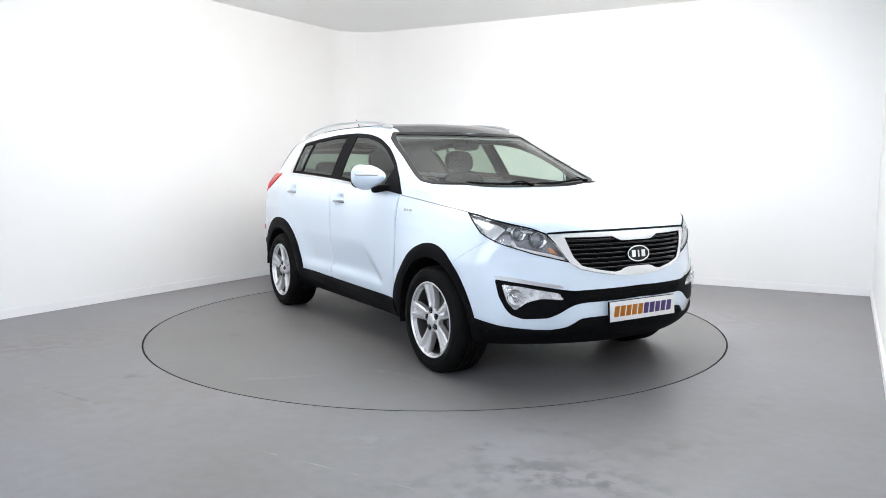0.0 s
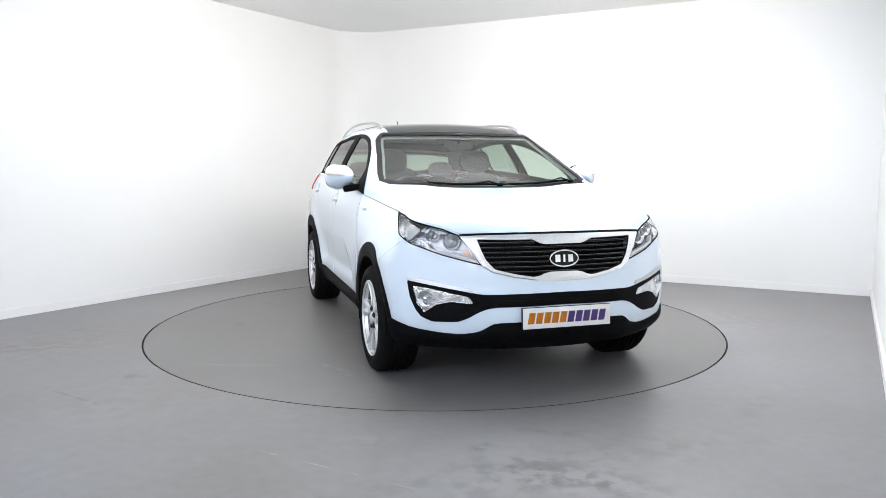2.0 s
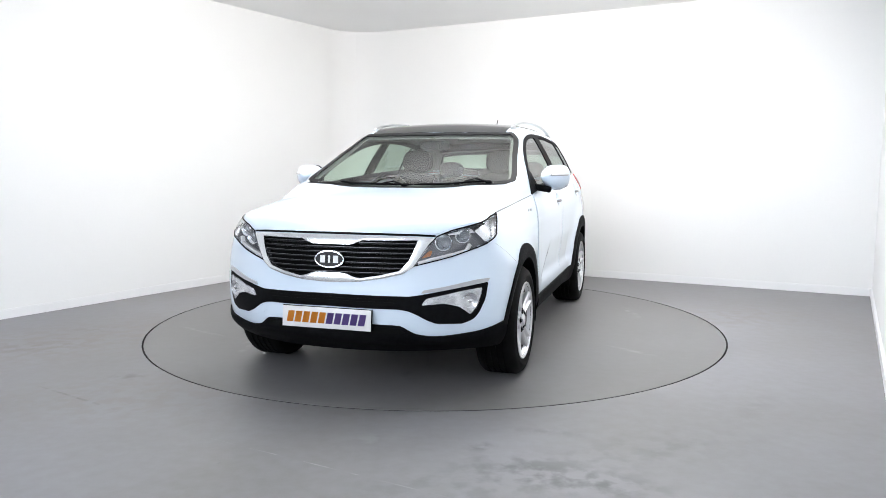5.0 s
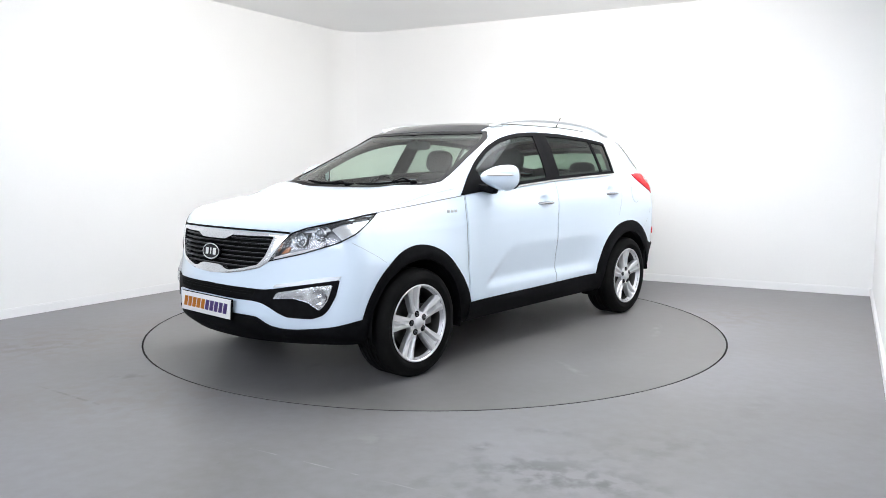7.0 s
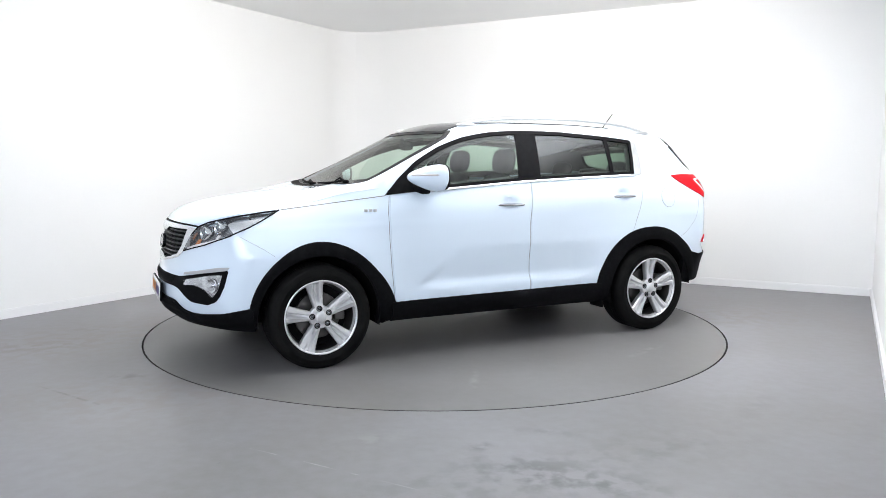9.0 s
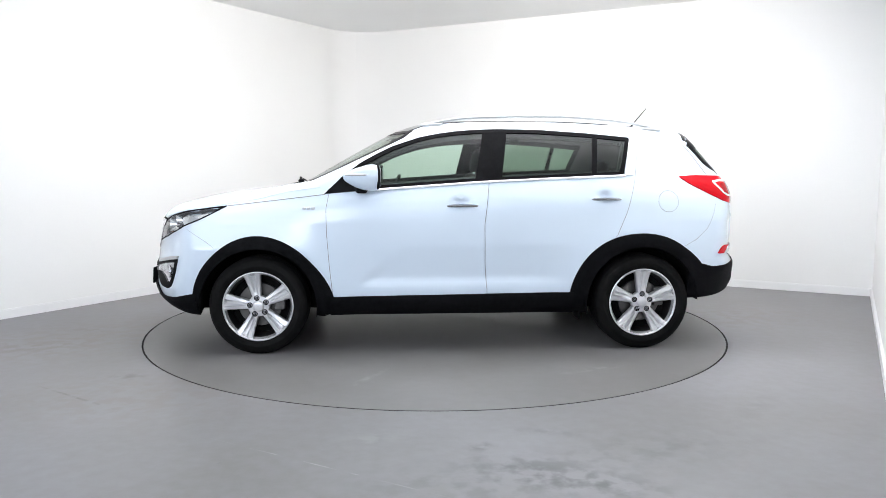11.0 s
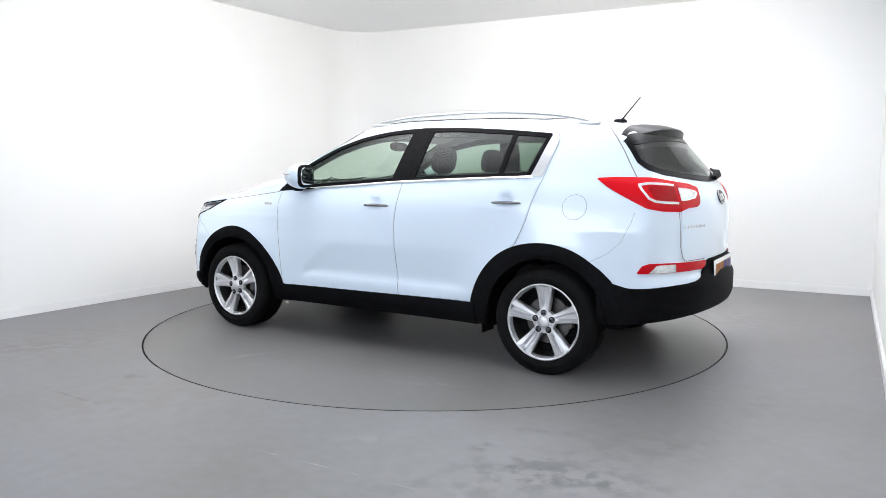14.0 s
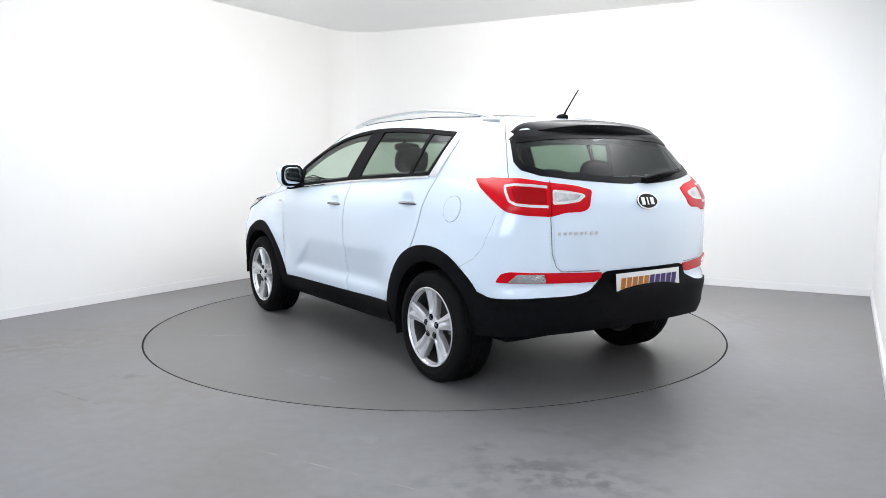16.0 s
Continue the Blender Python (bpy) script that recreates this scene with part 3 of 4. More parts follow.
FOGREFLECT = grain(material("faceted_reflector", (0.7, 0.71, 0.72), 0.2, 0.9), 14, (0.45, 0.45, 0.46), (0.92, 0.92, 0.93), (0.04, 0.2), 0.002, detail=2, second=45)
SCREENGLASS = pane("windscreen_glass", (0.82, 0.90, 0.83), 0.02, 0.048)
UNDER = material("underbody", (0.006, 0.006, 0.006), 0.85, Specular_IOR_Level=0.1)
DISCMETAL = material("brake_steel", (0.13, 0.125, 0.12), 0.45, 1.0)
body = build_shell()


# ---- wheels ----
def build_wheel(x, side, phase):
    wheel = new("wheel")
    wheel.parent = car
    R = TYRE_R
    bm = bmesh.new()
    prof = [(0.222, 0.0), (0.228, 0.006), (0.238, 0.008), (0.246, 0.013), (0.27, 0.018), (0.274, 0.019), (0.278, 0.0175), (0.30, 0.013), (0.312, 0.006), (0.318, -0.003), (R - 0.004, -0.014), (R, -0.028)]
    for y in (-0.055, -0.09, -0.125, -0.16):                  # tread with four grooves
        prof += [(R, y - 0.0), (R - 0.008, y - 0.002), (R - 0.008, y - 0.009), (R, y - 0.011)]
    prof += [(R, -0.192), (R - 0.006, -0.207), (0.31, -0.225), (0.25, -0.228), (0.222, -0.21)]
    lathe(bm, prof, 96, closed=True)
    part("tyre", bm, RUBBER, wheel, sharp=0.9)
    bm = bmesh.new()
    lathe(bm, [(0.237, 0.001), (0.236, 0.010), (0.231, 0.0125), (0.226, 0.010), (0.221, -0.004), (0.214, -0.022)], 96)
    rim = part("rim", bm, ALLOY, wheel, sharp=0.8)
    bm = bmesh.new()
    lathe(bm, [(0.2141, -0.022), (0.204, -0.06), (0.196, -0.12), (0.205, -0.2), (0.222, -0.205)], 96)
    part("rim_barrel", bm, DISCMETAL, rim, "dark inner barrel of the rim")
    bm = bmesh.new()
    lathe(bm, [(0.012, -0.085), (0.145, -0.085), (0.148, -0.09), (0.148, -0.105), (0.012, -0.105)], 48)
    part("brake_disc", bm, DISCMETAL, wheel)
    bm = bmesh.new()                                          # brake caliper behind the spokes
    box(bm, (0.07, 0.05, 0.13), Matrix.Translation((-0.135, -0.075, 0.03)), 0.012)
    part("brake_caliper", bm, CALIPER, wheel, "grey brake caliper")
    bm = bmesh.new()
    lathe(bm, [(0.002, -0.115), (0.21, -0.115)], 48)
    part("backing_plate", bm, UNDER, wheel)
    for k in range(5):
        a = math.radians(phase + 72 * k)
        bm = bmesh.new()
        rows = []
        for i, r in enumerate(np.linspace(0.030, 0.226, 15)):
            f = i / 14
            half = 0.024 + 0.033 * f ** 1.1 + 0.010 * max(0, f - 0.86) / 0.14
            y0 = -0.004 - 0.020 * math.sin(min(1, f * 1.05) * math.pi) * 0.45 + 0.011 * f
            dip = 0.024 * min(1, max(0, (f - 0.26) / 0.16)) * min(1, max(0.2, (1.02 - f) / 0.08))
            row = []
            for c, h in ((-1.0, -0.045), (-1.0, -0.010), (-0.86, -0.002), (-0.40, 0.001), (-0.26, -dip * 0.45), (-0.16, -dip), (0.16, -dip), (0.26, -dip * 0.45), (0.40, 0.001), (0.86, -0.002), (1.0, -0.010), (1.0, -0.045)):
                w = c * half
                row.append(bm.verts.new((r * math.cos(a) - w * math.sin(a), y0 + h, r * math.sin(a) + w * math.cos(a))))
            rows.append(row)
        for p, q in zip(rows, rows[1:]):
            for j in range(11):
                bm.faces.new((p[j], p[j + 1], q[j + 1], q[j]))
        part("spoke", bm, ALLOY, wheel, sharp=0.5)
        b = a
        m = Matrix.Translation((0.057 * math.cos(b), 0.0, 0.057 * math.sin(b)))
        bm = bmesh.new()
        lathe(bm, [(0.019, -0.02), (0.019, -0.0045), (0.0165, -0.0035), (0.0125, -0.0045)], 18, m)
        part("nut_well", bm, UNDER, wheel)
        bm = bmesh.new()
        lathe(bm, [(0.0125, -0.03), (0.0115, -0.002), (0.0100, 0.004), (0.006, 0.006), (0.001, 0.0065)], 6, m)
        part("wheel_nut", bm, CHROMEDARK, wheel, smooth=False)
    bm = bmesh.new()
    lathe(bm, [(0.075, -0.04), (0.072, -0.014), (0.066, -0.008), (0.04, -0.006), (0.034, 0.003), (0.030, 0.006), (0.015, 0.008), (0.001, 0.0085)], 48)
    part("centre_cap", bm, ALLOY, wheel)
    wheel.matrix_basis = pose(x, side * 0.896, HUB_Z, 0, 0, 0 if side > 0 else 180)
    return wheel


CALIPER = material("cast_grey_caliper", (0.16, 0.155, 0.15), 0.55, 0.6)
CHROMEDARK = material("dark_wheel_nut", (0.14, 0.14, 0.15), 0.2, 1.0)
for wx, phase in ((AXLE, 80), (-AXLE, 90)):
    for ws in (1, -1):
        build_wheel(wx, ws, phase)


# ---- doors and panels ----
FRONT_DOOR = [(0.62, 1.093), (0.832, 1.076), (0.850, 0.98), (0.846, 0.80), (0.832, 0.60), (0.812, 0.390), (0.790, 0.379), (-0.20, 0.392), (-0.229, 0.396), (-0.213, 0.60), (-0.207, 0.87), (-0.242, 1.150)]
REAR_DOOR = [(-0.252, 1.152), (-0.217, 0.87), (-0.223, 0.60), (-0.239, 0.397), (-0.76, 0.406), (-0.80, 0.43), (-0.86, 0.545), (-0.95, 0.67), (-1.04, 0.745), (-1.126, 0.792), (-1.19, 0.95), (-1.262, 1.193)]


def build_door(name, outline, side, handle, glass, tint):
    door = patch(name, rounded(outline, 0.012, 2), "y", side, PAINT, car, 0.0035, 0.004, 0.02)
    h = onto([handle], "y", side)[0]
    bm = bmesh.new()
    pts = [(h[0] + 0.126 * k, h[1] + side * (0.031 - 0.020 * k * k), handle[1] - 0.004 * k * k) for k in np.linspace(-1, 1, 17)]
    tube(bm, pts, [0.0152 - 0.007 * abs(k) ** 3 for k in np.linspace(-1, 1, 17)], 10, 0.75)
    part("handle", bm, HANDLE, door, "chrome pull handle")
    for k in (-0.085, 0.085):
        bm = bmesh.new()
        box(bm, (0.03, 0.028, 0.016), Matrix.Translation((h[0] + k, h[1] + side * 0.008, handle[1])), 0.004)
        part("handle_mount", bm, PAINT, door)
    g = patch("window_pane", glass, "y", side, tint, door, 0.0005, 0.0035, 0.043)
    g.visible_shadow = False
    return door


def glazing_between(lo, hi):
    p = resampled(SIDE_GLASS, 300)
    top, low = [], []
    for x in np.linspace(lo, hi, 26):
        zs = []
        for a, b in zip(p, np.roll(p, -1, 0)):
            if (a[0] - x) * (b[0] - x) <= 0 and a[0] != b[0]:
                zs.append(a[1] + (b[1] - a[1]) * (x - a[0]) / (b[0] - a[0]))
        if len(zs) >= 2:
            top.append((x, max(zs) - 0.006))
            low.append((x, min(zs) + 0.004))
    return low + top[::-1]


for s in (1, -1):
    fd = build_door("front_door", FRONT_DOOR, s, (-0.062, 1.003), glazing_between(-0.27, 0.80), CLEAR)
    rd = build_door("rear_door", REAR_DOOR, s, (-1.055, 1.046), glazing_between(-1.225, -0.28), TINT)
    ring("window_frame", SIDE_GLASS, 0.026, "y", s, BLACK, car, 0.0065, 0.010, 180, "black window surround")
    patch("pillar_cover", [(-0.150, 1.166), (-0.335, 1.176), (-0.392, 1.512), (-0.222, 1.512)], "y", s, BLACK, fd, 0.0055, 0.010, 0.04, "matt black pillar cover")
    line("pillar_seam", [(-0.243, 1.165), (-0.30, 1.515)], 0.005, "y", s, UNDER, car, 0.0062)
    patch("quarter_bar", [(-0.962, 1.200), (-0.996, 1.200), (-1.034, 1.490), (-1.000, 1.492)], "y", s, BLACK, rd, 0.0055, 0.008, 0.05)
    patch("sail_panel", [(0.868, 1.084), (0.71, 1.228), (0.64, 1.245), (0.575, 1.108)], "y", s, BLACK, fd, 0.0070, 0.010, 0.04)
    line("belt_trim", [(0.60, 1.1015), (0.2, 1.130), (-0.2, 1.1585), (-0.7, 1.182), (-1.20, 1.2025)], 0.013, "y", s, CHROME, car, 0.010, 60, 0.010, "thin chrome strip under the side windows", 0.003)
    patch("rear_pillar_trim", rounded([(-1.268, 1.472), (-1.316, 1.445), (-1.312, 1.40), (-1.262, 1.205), (-1.192, 1.206), (-1.225, 1.32)], 0.015), "y", s, SATINWHITE, car, 0.006, 0.010, 0.03, "bright silver trim behind the rear side window")
    ring("inner_frame", SIDE_GLASS, 0.05, "y", s, CABIN, car, -0.022, 0.004, 180, "dark trim round the windows")
    # shut lines
    line("door_seam", [(0.842, 1.078), (0.860, 0.98), (0.856, 0.80), (0.842, 0.60), (0.820, 0.378)], 0.0032, "y", s, GAP, car, 0.0012)
    line("door_seam", [(-0.247, 1.160), (-0.212, 0.87), (-0.218, 0.60), (-0.234, 0.392)], 0.0032, "y", s, GAP, car, 0.0012)
    line("door_seam", [(-1.118, 0.786), (-1.131, 0.80), (-1.196, 0.95), (-1.27, 1.198), (-1.318, 1.41), (-1.305, 1.47), (-1.27, 1.485)], 0.0028, "y", s, GAP, car, 0.0012)
    line("bonnet_seam", [(0.865, 1.079), (1.10, 1.050), (1.30, 1.026), (1.53, 0.999)], 0.005, "y", s, GAP, car, 0.0015)
    line("bumper_seam", [(1.79, 0.845), (1.66, 0.768), (1.60, 0.725)], 0.0018, "y", s, GAP, car, 0.0010)
    line("bumper_seam", [(-1.60, 0.715), (-1.70, 0.765), (-1.78, 0.84), (-1.83, 0.95), (-1.845, 1.01)], 0.0018, "y", s, GAP, car, 0.0010)
    # fuel flap on one flank only
    if s > 0:
        circle = [(-1.495 + 0.074 * math.cos(a), 1.030 + 0.074 * math.sin(a)) for a in np.linspace(0, 2 * math.pi, 48, endpoint=False)]
        patch("fuel_flap", inset(circle, 0.004), "y", s, PAINT, car, 0.003, 0.004, 0.03)
        ring("fuel_flap_seam", circle, 0.0022, "y", s, GAP, car, 0.001, 0.0, 60)
    # small badge on the front wing, as plain bars
    bm = bmesh.new()
    for k in range(3):
        c = place([(1.005 - 0.030 * k, 0.987)], "y", s, 0.003)[0]
        box(bm, (0.024, 0.004, 0.018), Matrix.Translation(c), 0.002)
    part("wing_badge", bm, SATIN, car, "small chrome badge")


# ---- black cladding ----
front_r = curve([-14, 12, 45, 90, 135, 174, 190], [0.44, 0.444, 0.452, 0.474, 0.462, 0.508, 0.53])
rear_r = curve([-10, 9, 48, 90, 125, 152, 192], [0.53, 0.516, 0.505, 0.482, 0.480, 0.500, 0.46])
for s in (1, -1):
    for ax, rad, a0, a1 in ((AXLE, front_r, -6, 190), (-AXLE, rear_r, -10, 175)):
        an = np.linspace(a0, a1, 80)
        out = np.stack([ax + rad(an) * np.cos(np.radians(an)), HUB_Z + rad(an) * np.sin(np.radians(an))], 1)
        inn = np.stack([ax + 0.388 * np.cos(np.radians(an)), HUB_Z + 0.388 * np.sin(np.radians(an))], 1)
        ribbon("arch_cladding", out, inn, "y", s, BLACK, car, 0.007, 0.05, 6, False, "black plastic wheel-arch cladding", 0.004)
        # the lining of the wheel well
        bm = bmesh.new()
        rows = []
        for y in (0.90, 0.55):
            rows.append([bm.verts.new((ax + 0.393 * math.cos(t), s * y, HUB_Z + 0.393 * math.sin(t))) for t in np.radians(np.linspace(-12 if ax < 0 else -4, 178 if ax < 0 else 192, 40))])
        for i in range(39):
            bm.faces.new((rows[0][i], rows[0][i + 1], rows[1][i + 1], rows[1][i]))
        bm.faces.new(rows[1])
        part("wheel_well", bm, UNDER, car)
    n = 40
    x = np.linspace(0.84, -0.84, n)
    ribbon("sill_cladding", np.stack([x, 0.386 + 0.010 * (0.84 - x)], 1), np.stack([x, np.full(n, 0.262)], 1), "y", s, BLACK, car, 0.012, 0.03, 6, False, "black plastic sill cladding", 0.010)
    bm = bmesh.new()
    box(bm, (0.012, 0.15, 0.09), Matrix.Translation((-0.885, s * 0.79, 0.25)), 0.004)
    part("mud_flap", bm, UNDER, car)
fu = np.linspace(-1.02, 1.02, 100)
lip = curve([-0.01, 0.27, 0.402, 0.439, 0.496, 0.603, 0.813, 0.98, 1.1], [0.436, 0.431, 0.423, 0.402, 0.374, 0.360, 0.376, 0.410, 0.43])
ribbon("front_lower_cladding", np.stack([fu, lip(np.abs(fu))], 1), np.stack([fu, np.full(100, 0.272)], 1), "f", 1, BLACK, car, 0.010, 0.03, 8, False, "black lower front bumper", 0.010)
ru = np.linspace(-1.10, 1.10, 120)
rim_z = curve([-0.01, 0.30, 0.335, 0.377, 0.44, 0.537, 0.678, 0.926, 1.013, 1.15], [0.712, 0.710, 0.700, 0.645, 0.607, 0.590, 0.584, 0.574, 0.595, 0.62])
low_z = curve([-0.01, 0.3, 0.5, 0.7, 0.9, 1.15], [0.412, 0.408, 0.396, 0.376, 0.362, 0.352])
ribbon("rear_lower_cladding", np.stack([ru, rim_z(np.abs(ru))], 1), np.stack([ru, low_z(np.abs(ru))], 1), "r", 1, BLACK, car, 0.008, 0.03, 14, False, "black lower rear bumper")

# ---- front ----
BAND = both([(0.0, 0.589), (0.30, 0.584), (0.454, 0.580), (0.517, 0.588), (0.638, 0.607), (0.80, 0.632), (0.886, 0.645), (0.862, 0.55), (0.825, 0.48), (0.795, 0.447), (0.734, 0.425), (0.595, 0.430), (0.54, 0.452), (0.485, 0.484), (0.44, 0.503), (0.385, 0.512), (0.0, 0.521)])
patch("bumper_band", rounded(BAND, 0.015, 3), "f", 1, BLACK, car, 0.004, 0.008, 0.025, "black band across the front bumper")
SLOT = both([(0.0, 0.581), (0.40, 0.572), (0.385, 0.545), (0.36, 0.531), (0.0, 0.538)])
patch("lower_intake", rounded(SLOT, 0.006, 2), "f", 1, UNDER, car, 0.0065, 0.004, 0.04)
for z in (0.551, 0.565):
    line("intake_slat", [(-0.37, z - 0.003), (0, z + 0.003), (0.37, z - 0.003)], 0.004, "f", 1, UNDER, car, 0.010, 40, 0.006)
patch("under_slot", rounded(both([(0.0, 0.428), (0.27, 0.424), (0.39, 0.416), (0.43, 0.392), (0.40, 0.386), (0.0, 0.394)]), 0.006, 2), "f", 1, UNDER, car, 0.0195, 0.006, 0.04)
patch("grille_back", GRILLE, "f", 1, UNDER, car, -0.075, -0.078, 0.05)
grille = patch("grille_mesh", inset(GRILLE, 0.004), "f", 1, UNDER, car, -0.045, 0.004, 0.05)
outline = resampled(GRILLE, 400)
for z in np.linspace(0.703, 0.862, 7):
    us = [a[0] + (b[0] - a[0]) * (z - a[1]) / (b[1] - a[1]) for a, b in zip(outline, np.roll(outline, -1, 0)) if (a[1] - z) * (b[1] - z) < 0]
    if len(us) >= 2:
        us = sorted(us)
        for lo, hi in ((us[0], us[1]), (us[-2], us[-1]))[: 1 if len(us) == 2 else 2]:
            lo, hi = lo + 0.004, hi - 0.004
            q = [(u, z - 0.004 * (abs(u) / 0.45)) for u in np.linspace(lo, hi, 30)]
            line("grille_slat", q, 0.009, "f", 1, SLAT, grille, -0.008, 40, 0.03, "", 0.002)
            line("slat_trim", [(u, v + 0.0035) for u, v in q], 0.0020, "f", 1, SLATTRIM, grille, -0.0045, 40, 0.003)
# chrome frame: pair each outer point with the grille's rim at the same bearing
cen = np.array((0.0, 0.785))


def at_bearing(poly, ang):
    p = resampled(poly, 1200) - cen
    a = np.arctan2(p[:, 1] * 3, p[:, 0])
    return np.array([p[np.argmin(np.abs(np.angle(np.exp(1j * (a - t)))))] for t in ang]) + cen


ang = np.linspace(-math.pi, math.pi, 220, endpoint=False)
ribbon("grille_frame", at_bearing(SURROUND, ang), at_bearing(GRILLE, ang), "f", 1, SATINWHITE, car, 0.005, 0.035, 4, True, "bright silver grille surround", 0.003)
line("bonnet_edge_seam", both([(0.0, 0.908), (0.3, 0.906), (0.485, 0.902), (0.605, 0.896)])[3::-1] + [(-a, b) for a, b in [(0.3, 0.906), (0.485, 0.902), (0.605, 0.896)]], 0.010, "f", 1, UNDER, car, 0.0035, 80, 0.003)


def oval(u, z, a, b, n=40):
    return [(u + a * math.cos(t), z + b * math.sin(t)) for t in np.linspace(0, 2 * math.pi, n, endpoint=False)]


def build_badge(axis, u, z, a, b, off):
    badge = patch("badge", oval(u, z, a, b), axis, 1, BADGE, car, off, 0.02, 0.03, "oval black badge with a chrome rim")
    ring("badge_rim", oval(u, z, a, b), 0.007, axis, 1, CHROME, badge, off + 0.002, 0.004, 60)
    for k, w in ((-0.44, 0.23), (0.0, 0.09), (0.44, 0.23)):
        c = u + a * k
        patch("badge_bar", [(c - a * w / 1.4, z - b * 0.42), (c + a * w / 1.4, z - b * 0.42), (c + a * w / 1.4, z + b * 0.42), (c - a * w / 1.4, z + b * 0.42)], axis, 1, PLATE, badge, off + 0.0015, 0.003, 0.03)


build_badge("f", 0.0, 0.769, 0.092, 0.047, 0.012)
build_badge("r", 0.0, 1.076, 0.088, 0.044, 0.010)


def build_headlamp(s):
    lamp = patch("headlamp", HEAD, "f", s, LAMPGREY, car, -0.055, -0.057, 0.03, "headlamp with twin round lenses behind clear plastic")
    for (u, z), r in (((0.772, 0.905), 0.040), ((0.655, 0.868), 0.045)):
        c = place([(u, z)], "f", s, -0.035)[0]
        aim = Vector((1, s * 0.25, 0.02)).normalized()
        m = Matrix.Translation(c) @ aim.to_track_quat("Y", "Z").to_matrix().to_4x4()
        bm = bmesh.new()
        lathe(bm, [(r * 0.62, 0.004), (r * 0.70, 0.012), (r, 0.022), (r * 1.06, 0.018), (r * 1.06, -0.03)], 40, m)
        part("lens_bezel", bm, REFLECTOR, lamp)
        bm = bmesh.new()
        lathe(bm, [(r * 0.66, 0.002), (r * 0.5, 0.016), (r * 0.3, 0.024), (r * 0.02, 0.028)], 32, m)
        part("projector_lens", bm, PROJECTOR, lamp)
    line("daylight_strip", [(0.505, 0.752), (0.576, 0.772), (0.70, 0.797), (0.775, 0.815), (0.80, 0.850)], 0.020, "f", s, WHITELENS, lamp, -0.008, 40, 0.02, "", 0.004)
    patch("turn_signal", rounded([(0.525, 0.778), (0.578, 0.790), (0.592, 0.822), (0.568, 0.818)], 0.01), "f", s, AMBER, lamp, -0.046, 0.008, 0.02)
    patch("upper_reflector", rounded([(0.84, 0.925), (0.90, 0.955), (1.05, 0.979), (1.12, 0.985), (1.06, 0.935), (0.98, 0.885), (0.90, 0.862)], 0.012), "f", s, SATINWHITE, lamp, -0.022, 0.02, 0.02)
    patch("inner_reflector", rounded([(0.615, 0.89), (0.70, 0.918), (0.82, 0.945), (0.84, 0.915), (0.70, 0.905)], 0.006), "f", s, REFLECTOR, lamp, -0.020, 0.02, 0.02)
    ring("lamp_edge", HEAD, 0.006, "f", s, BLACK, lamp, 0.0058, 0.006, 240)
    g = patch("lamp_cover", HEAD, "f", s, LENS, lamp, 0.0035, 0.0035, 0.03)
    g.visible_shadow = False


def build_foglamp(s):
    poly = rounded([(0.848, 0.616), (0.738, 0.604), (0.635, 0.584), (0.540, 0.568), (0.512, 0.532), (0.633, 0.540), (0.713, 0.520), (0.775, 0.474), (0.816, 0.520)], 0.012)
    lamp = patch("fog_lamp", poly, "f", s, FOGREFLECT, car, 0.006, 0.006, 0.012, "clear fog lamp in the bumper")
    c = place([(0.775, 0.548)], "f", s, 0.004)[0]
    m = Matrix.Translation(c) @ Vector((1, s * 0.5, 0)).normalized().to_track_quat("Y", "Z").to_matrix().to_4x4()
    bm = bmesh.new()
    lathe(bm, [(0.044, 0.0), (0.042, 0.008), (0.030, 0.003), (0.012, -0.002), (0.010, 0.008), (0.001, 0.010)], 32, m)
    part("fog_reflector", bm, REFLECTOR, lamp)
    g = patch("fog_cover", poly, "f", s, LENS, lamp, 0.018, 0.014, 0.03)
    g.visible_shadow = False
    patch("fog_trim", rounded([(0.895, 0.664), (0.813, 0.658), (0.640, 0.627), (0.527, 0.611), (0.512, 0.594), (0.637, 0.607), (0.878, 0.643)], 0.006, 2), "f", s, TRIMGREY, car, 0.010, 0.012, 0.02, "silver strip above the fog lamp")


for s in (1, -1):
    build_headlamp(s)
    build_foglamp(s)
patch("parking_sensor", oval(0.46, 0.495, 0.012, 0.010, 20), "f", -1, PAINT, car, 0.003, 0.004, 0.02)
patch("tow_cover", oval(0.46, 0.470, 0.030, 0.026, 24), "f", -1, PAINT, car, 0.002, 0.003, 0.03)


def build_plate(x, z, face, tilt):
    plate = new("number_plate")
    plate.parent = car
    m = pose(0, 0, 0)
    bm = bmesh.new()
    box(bm, (0.004, 0.524, 0.112), m, 0.0012)
    part("plate_sheet", bm, PLATE, plate, "white plate with slanted orange and purple bars")
    bm = bmesh.new()
    box(bm, (0.012, 0.53, 0.118), Matrix.Translation((-0.009, 0, 0)), 0.003)
    part("plate_holder", bm, BLACK, plate)
    for first, mat in ((0, ORANGE), (5, PURPLE)):
        bm = bmesh.new()
        for i in range(first, first + 5):
            c = -0.2115 + 0.047 * i
            vs = [bm.verts.new((0.0028, c + a, b)) for a, b in ((-0.025, -0.030), (0.013, -0.030), (0.025, 0.030), (-0.013, 0.030))]
            f = bm.faces.new(vs)
        bmesh.ops.solidify(bm, geom=bm.faces[:], thickness=0.0008)
        part("printed_bars", bm, mat, plate, smooth=False)
    plate.matrix_basis = pose(x, 0, z, 0, tilt, 0 if face > 0 else 180)


build_plate(2.207, 0.457, 1, -4)
build_plate(-2.176, 0.637, -1, -4)

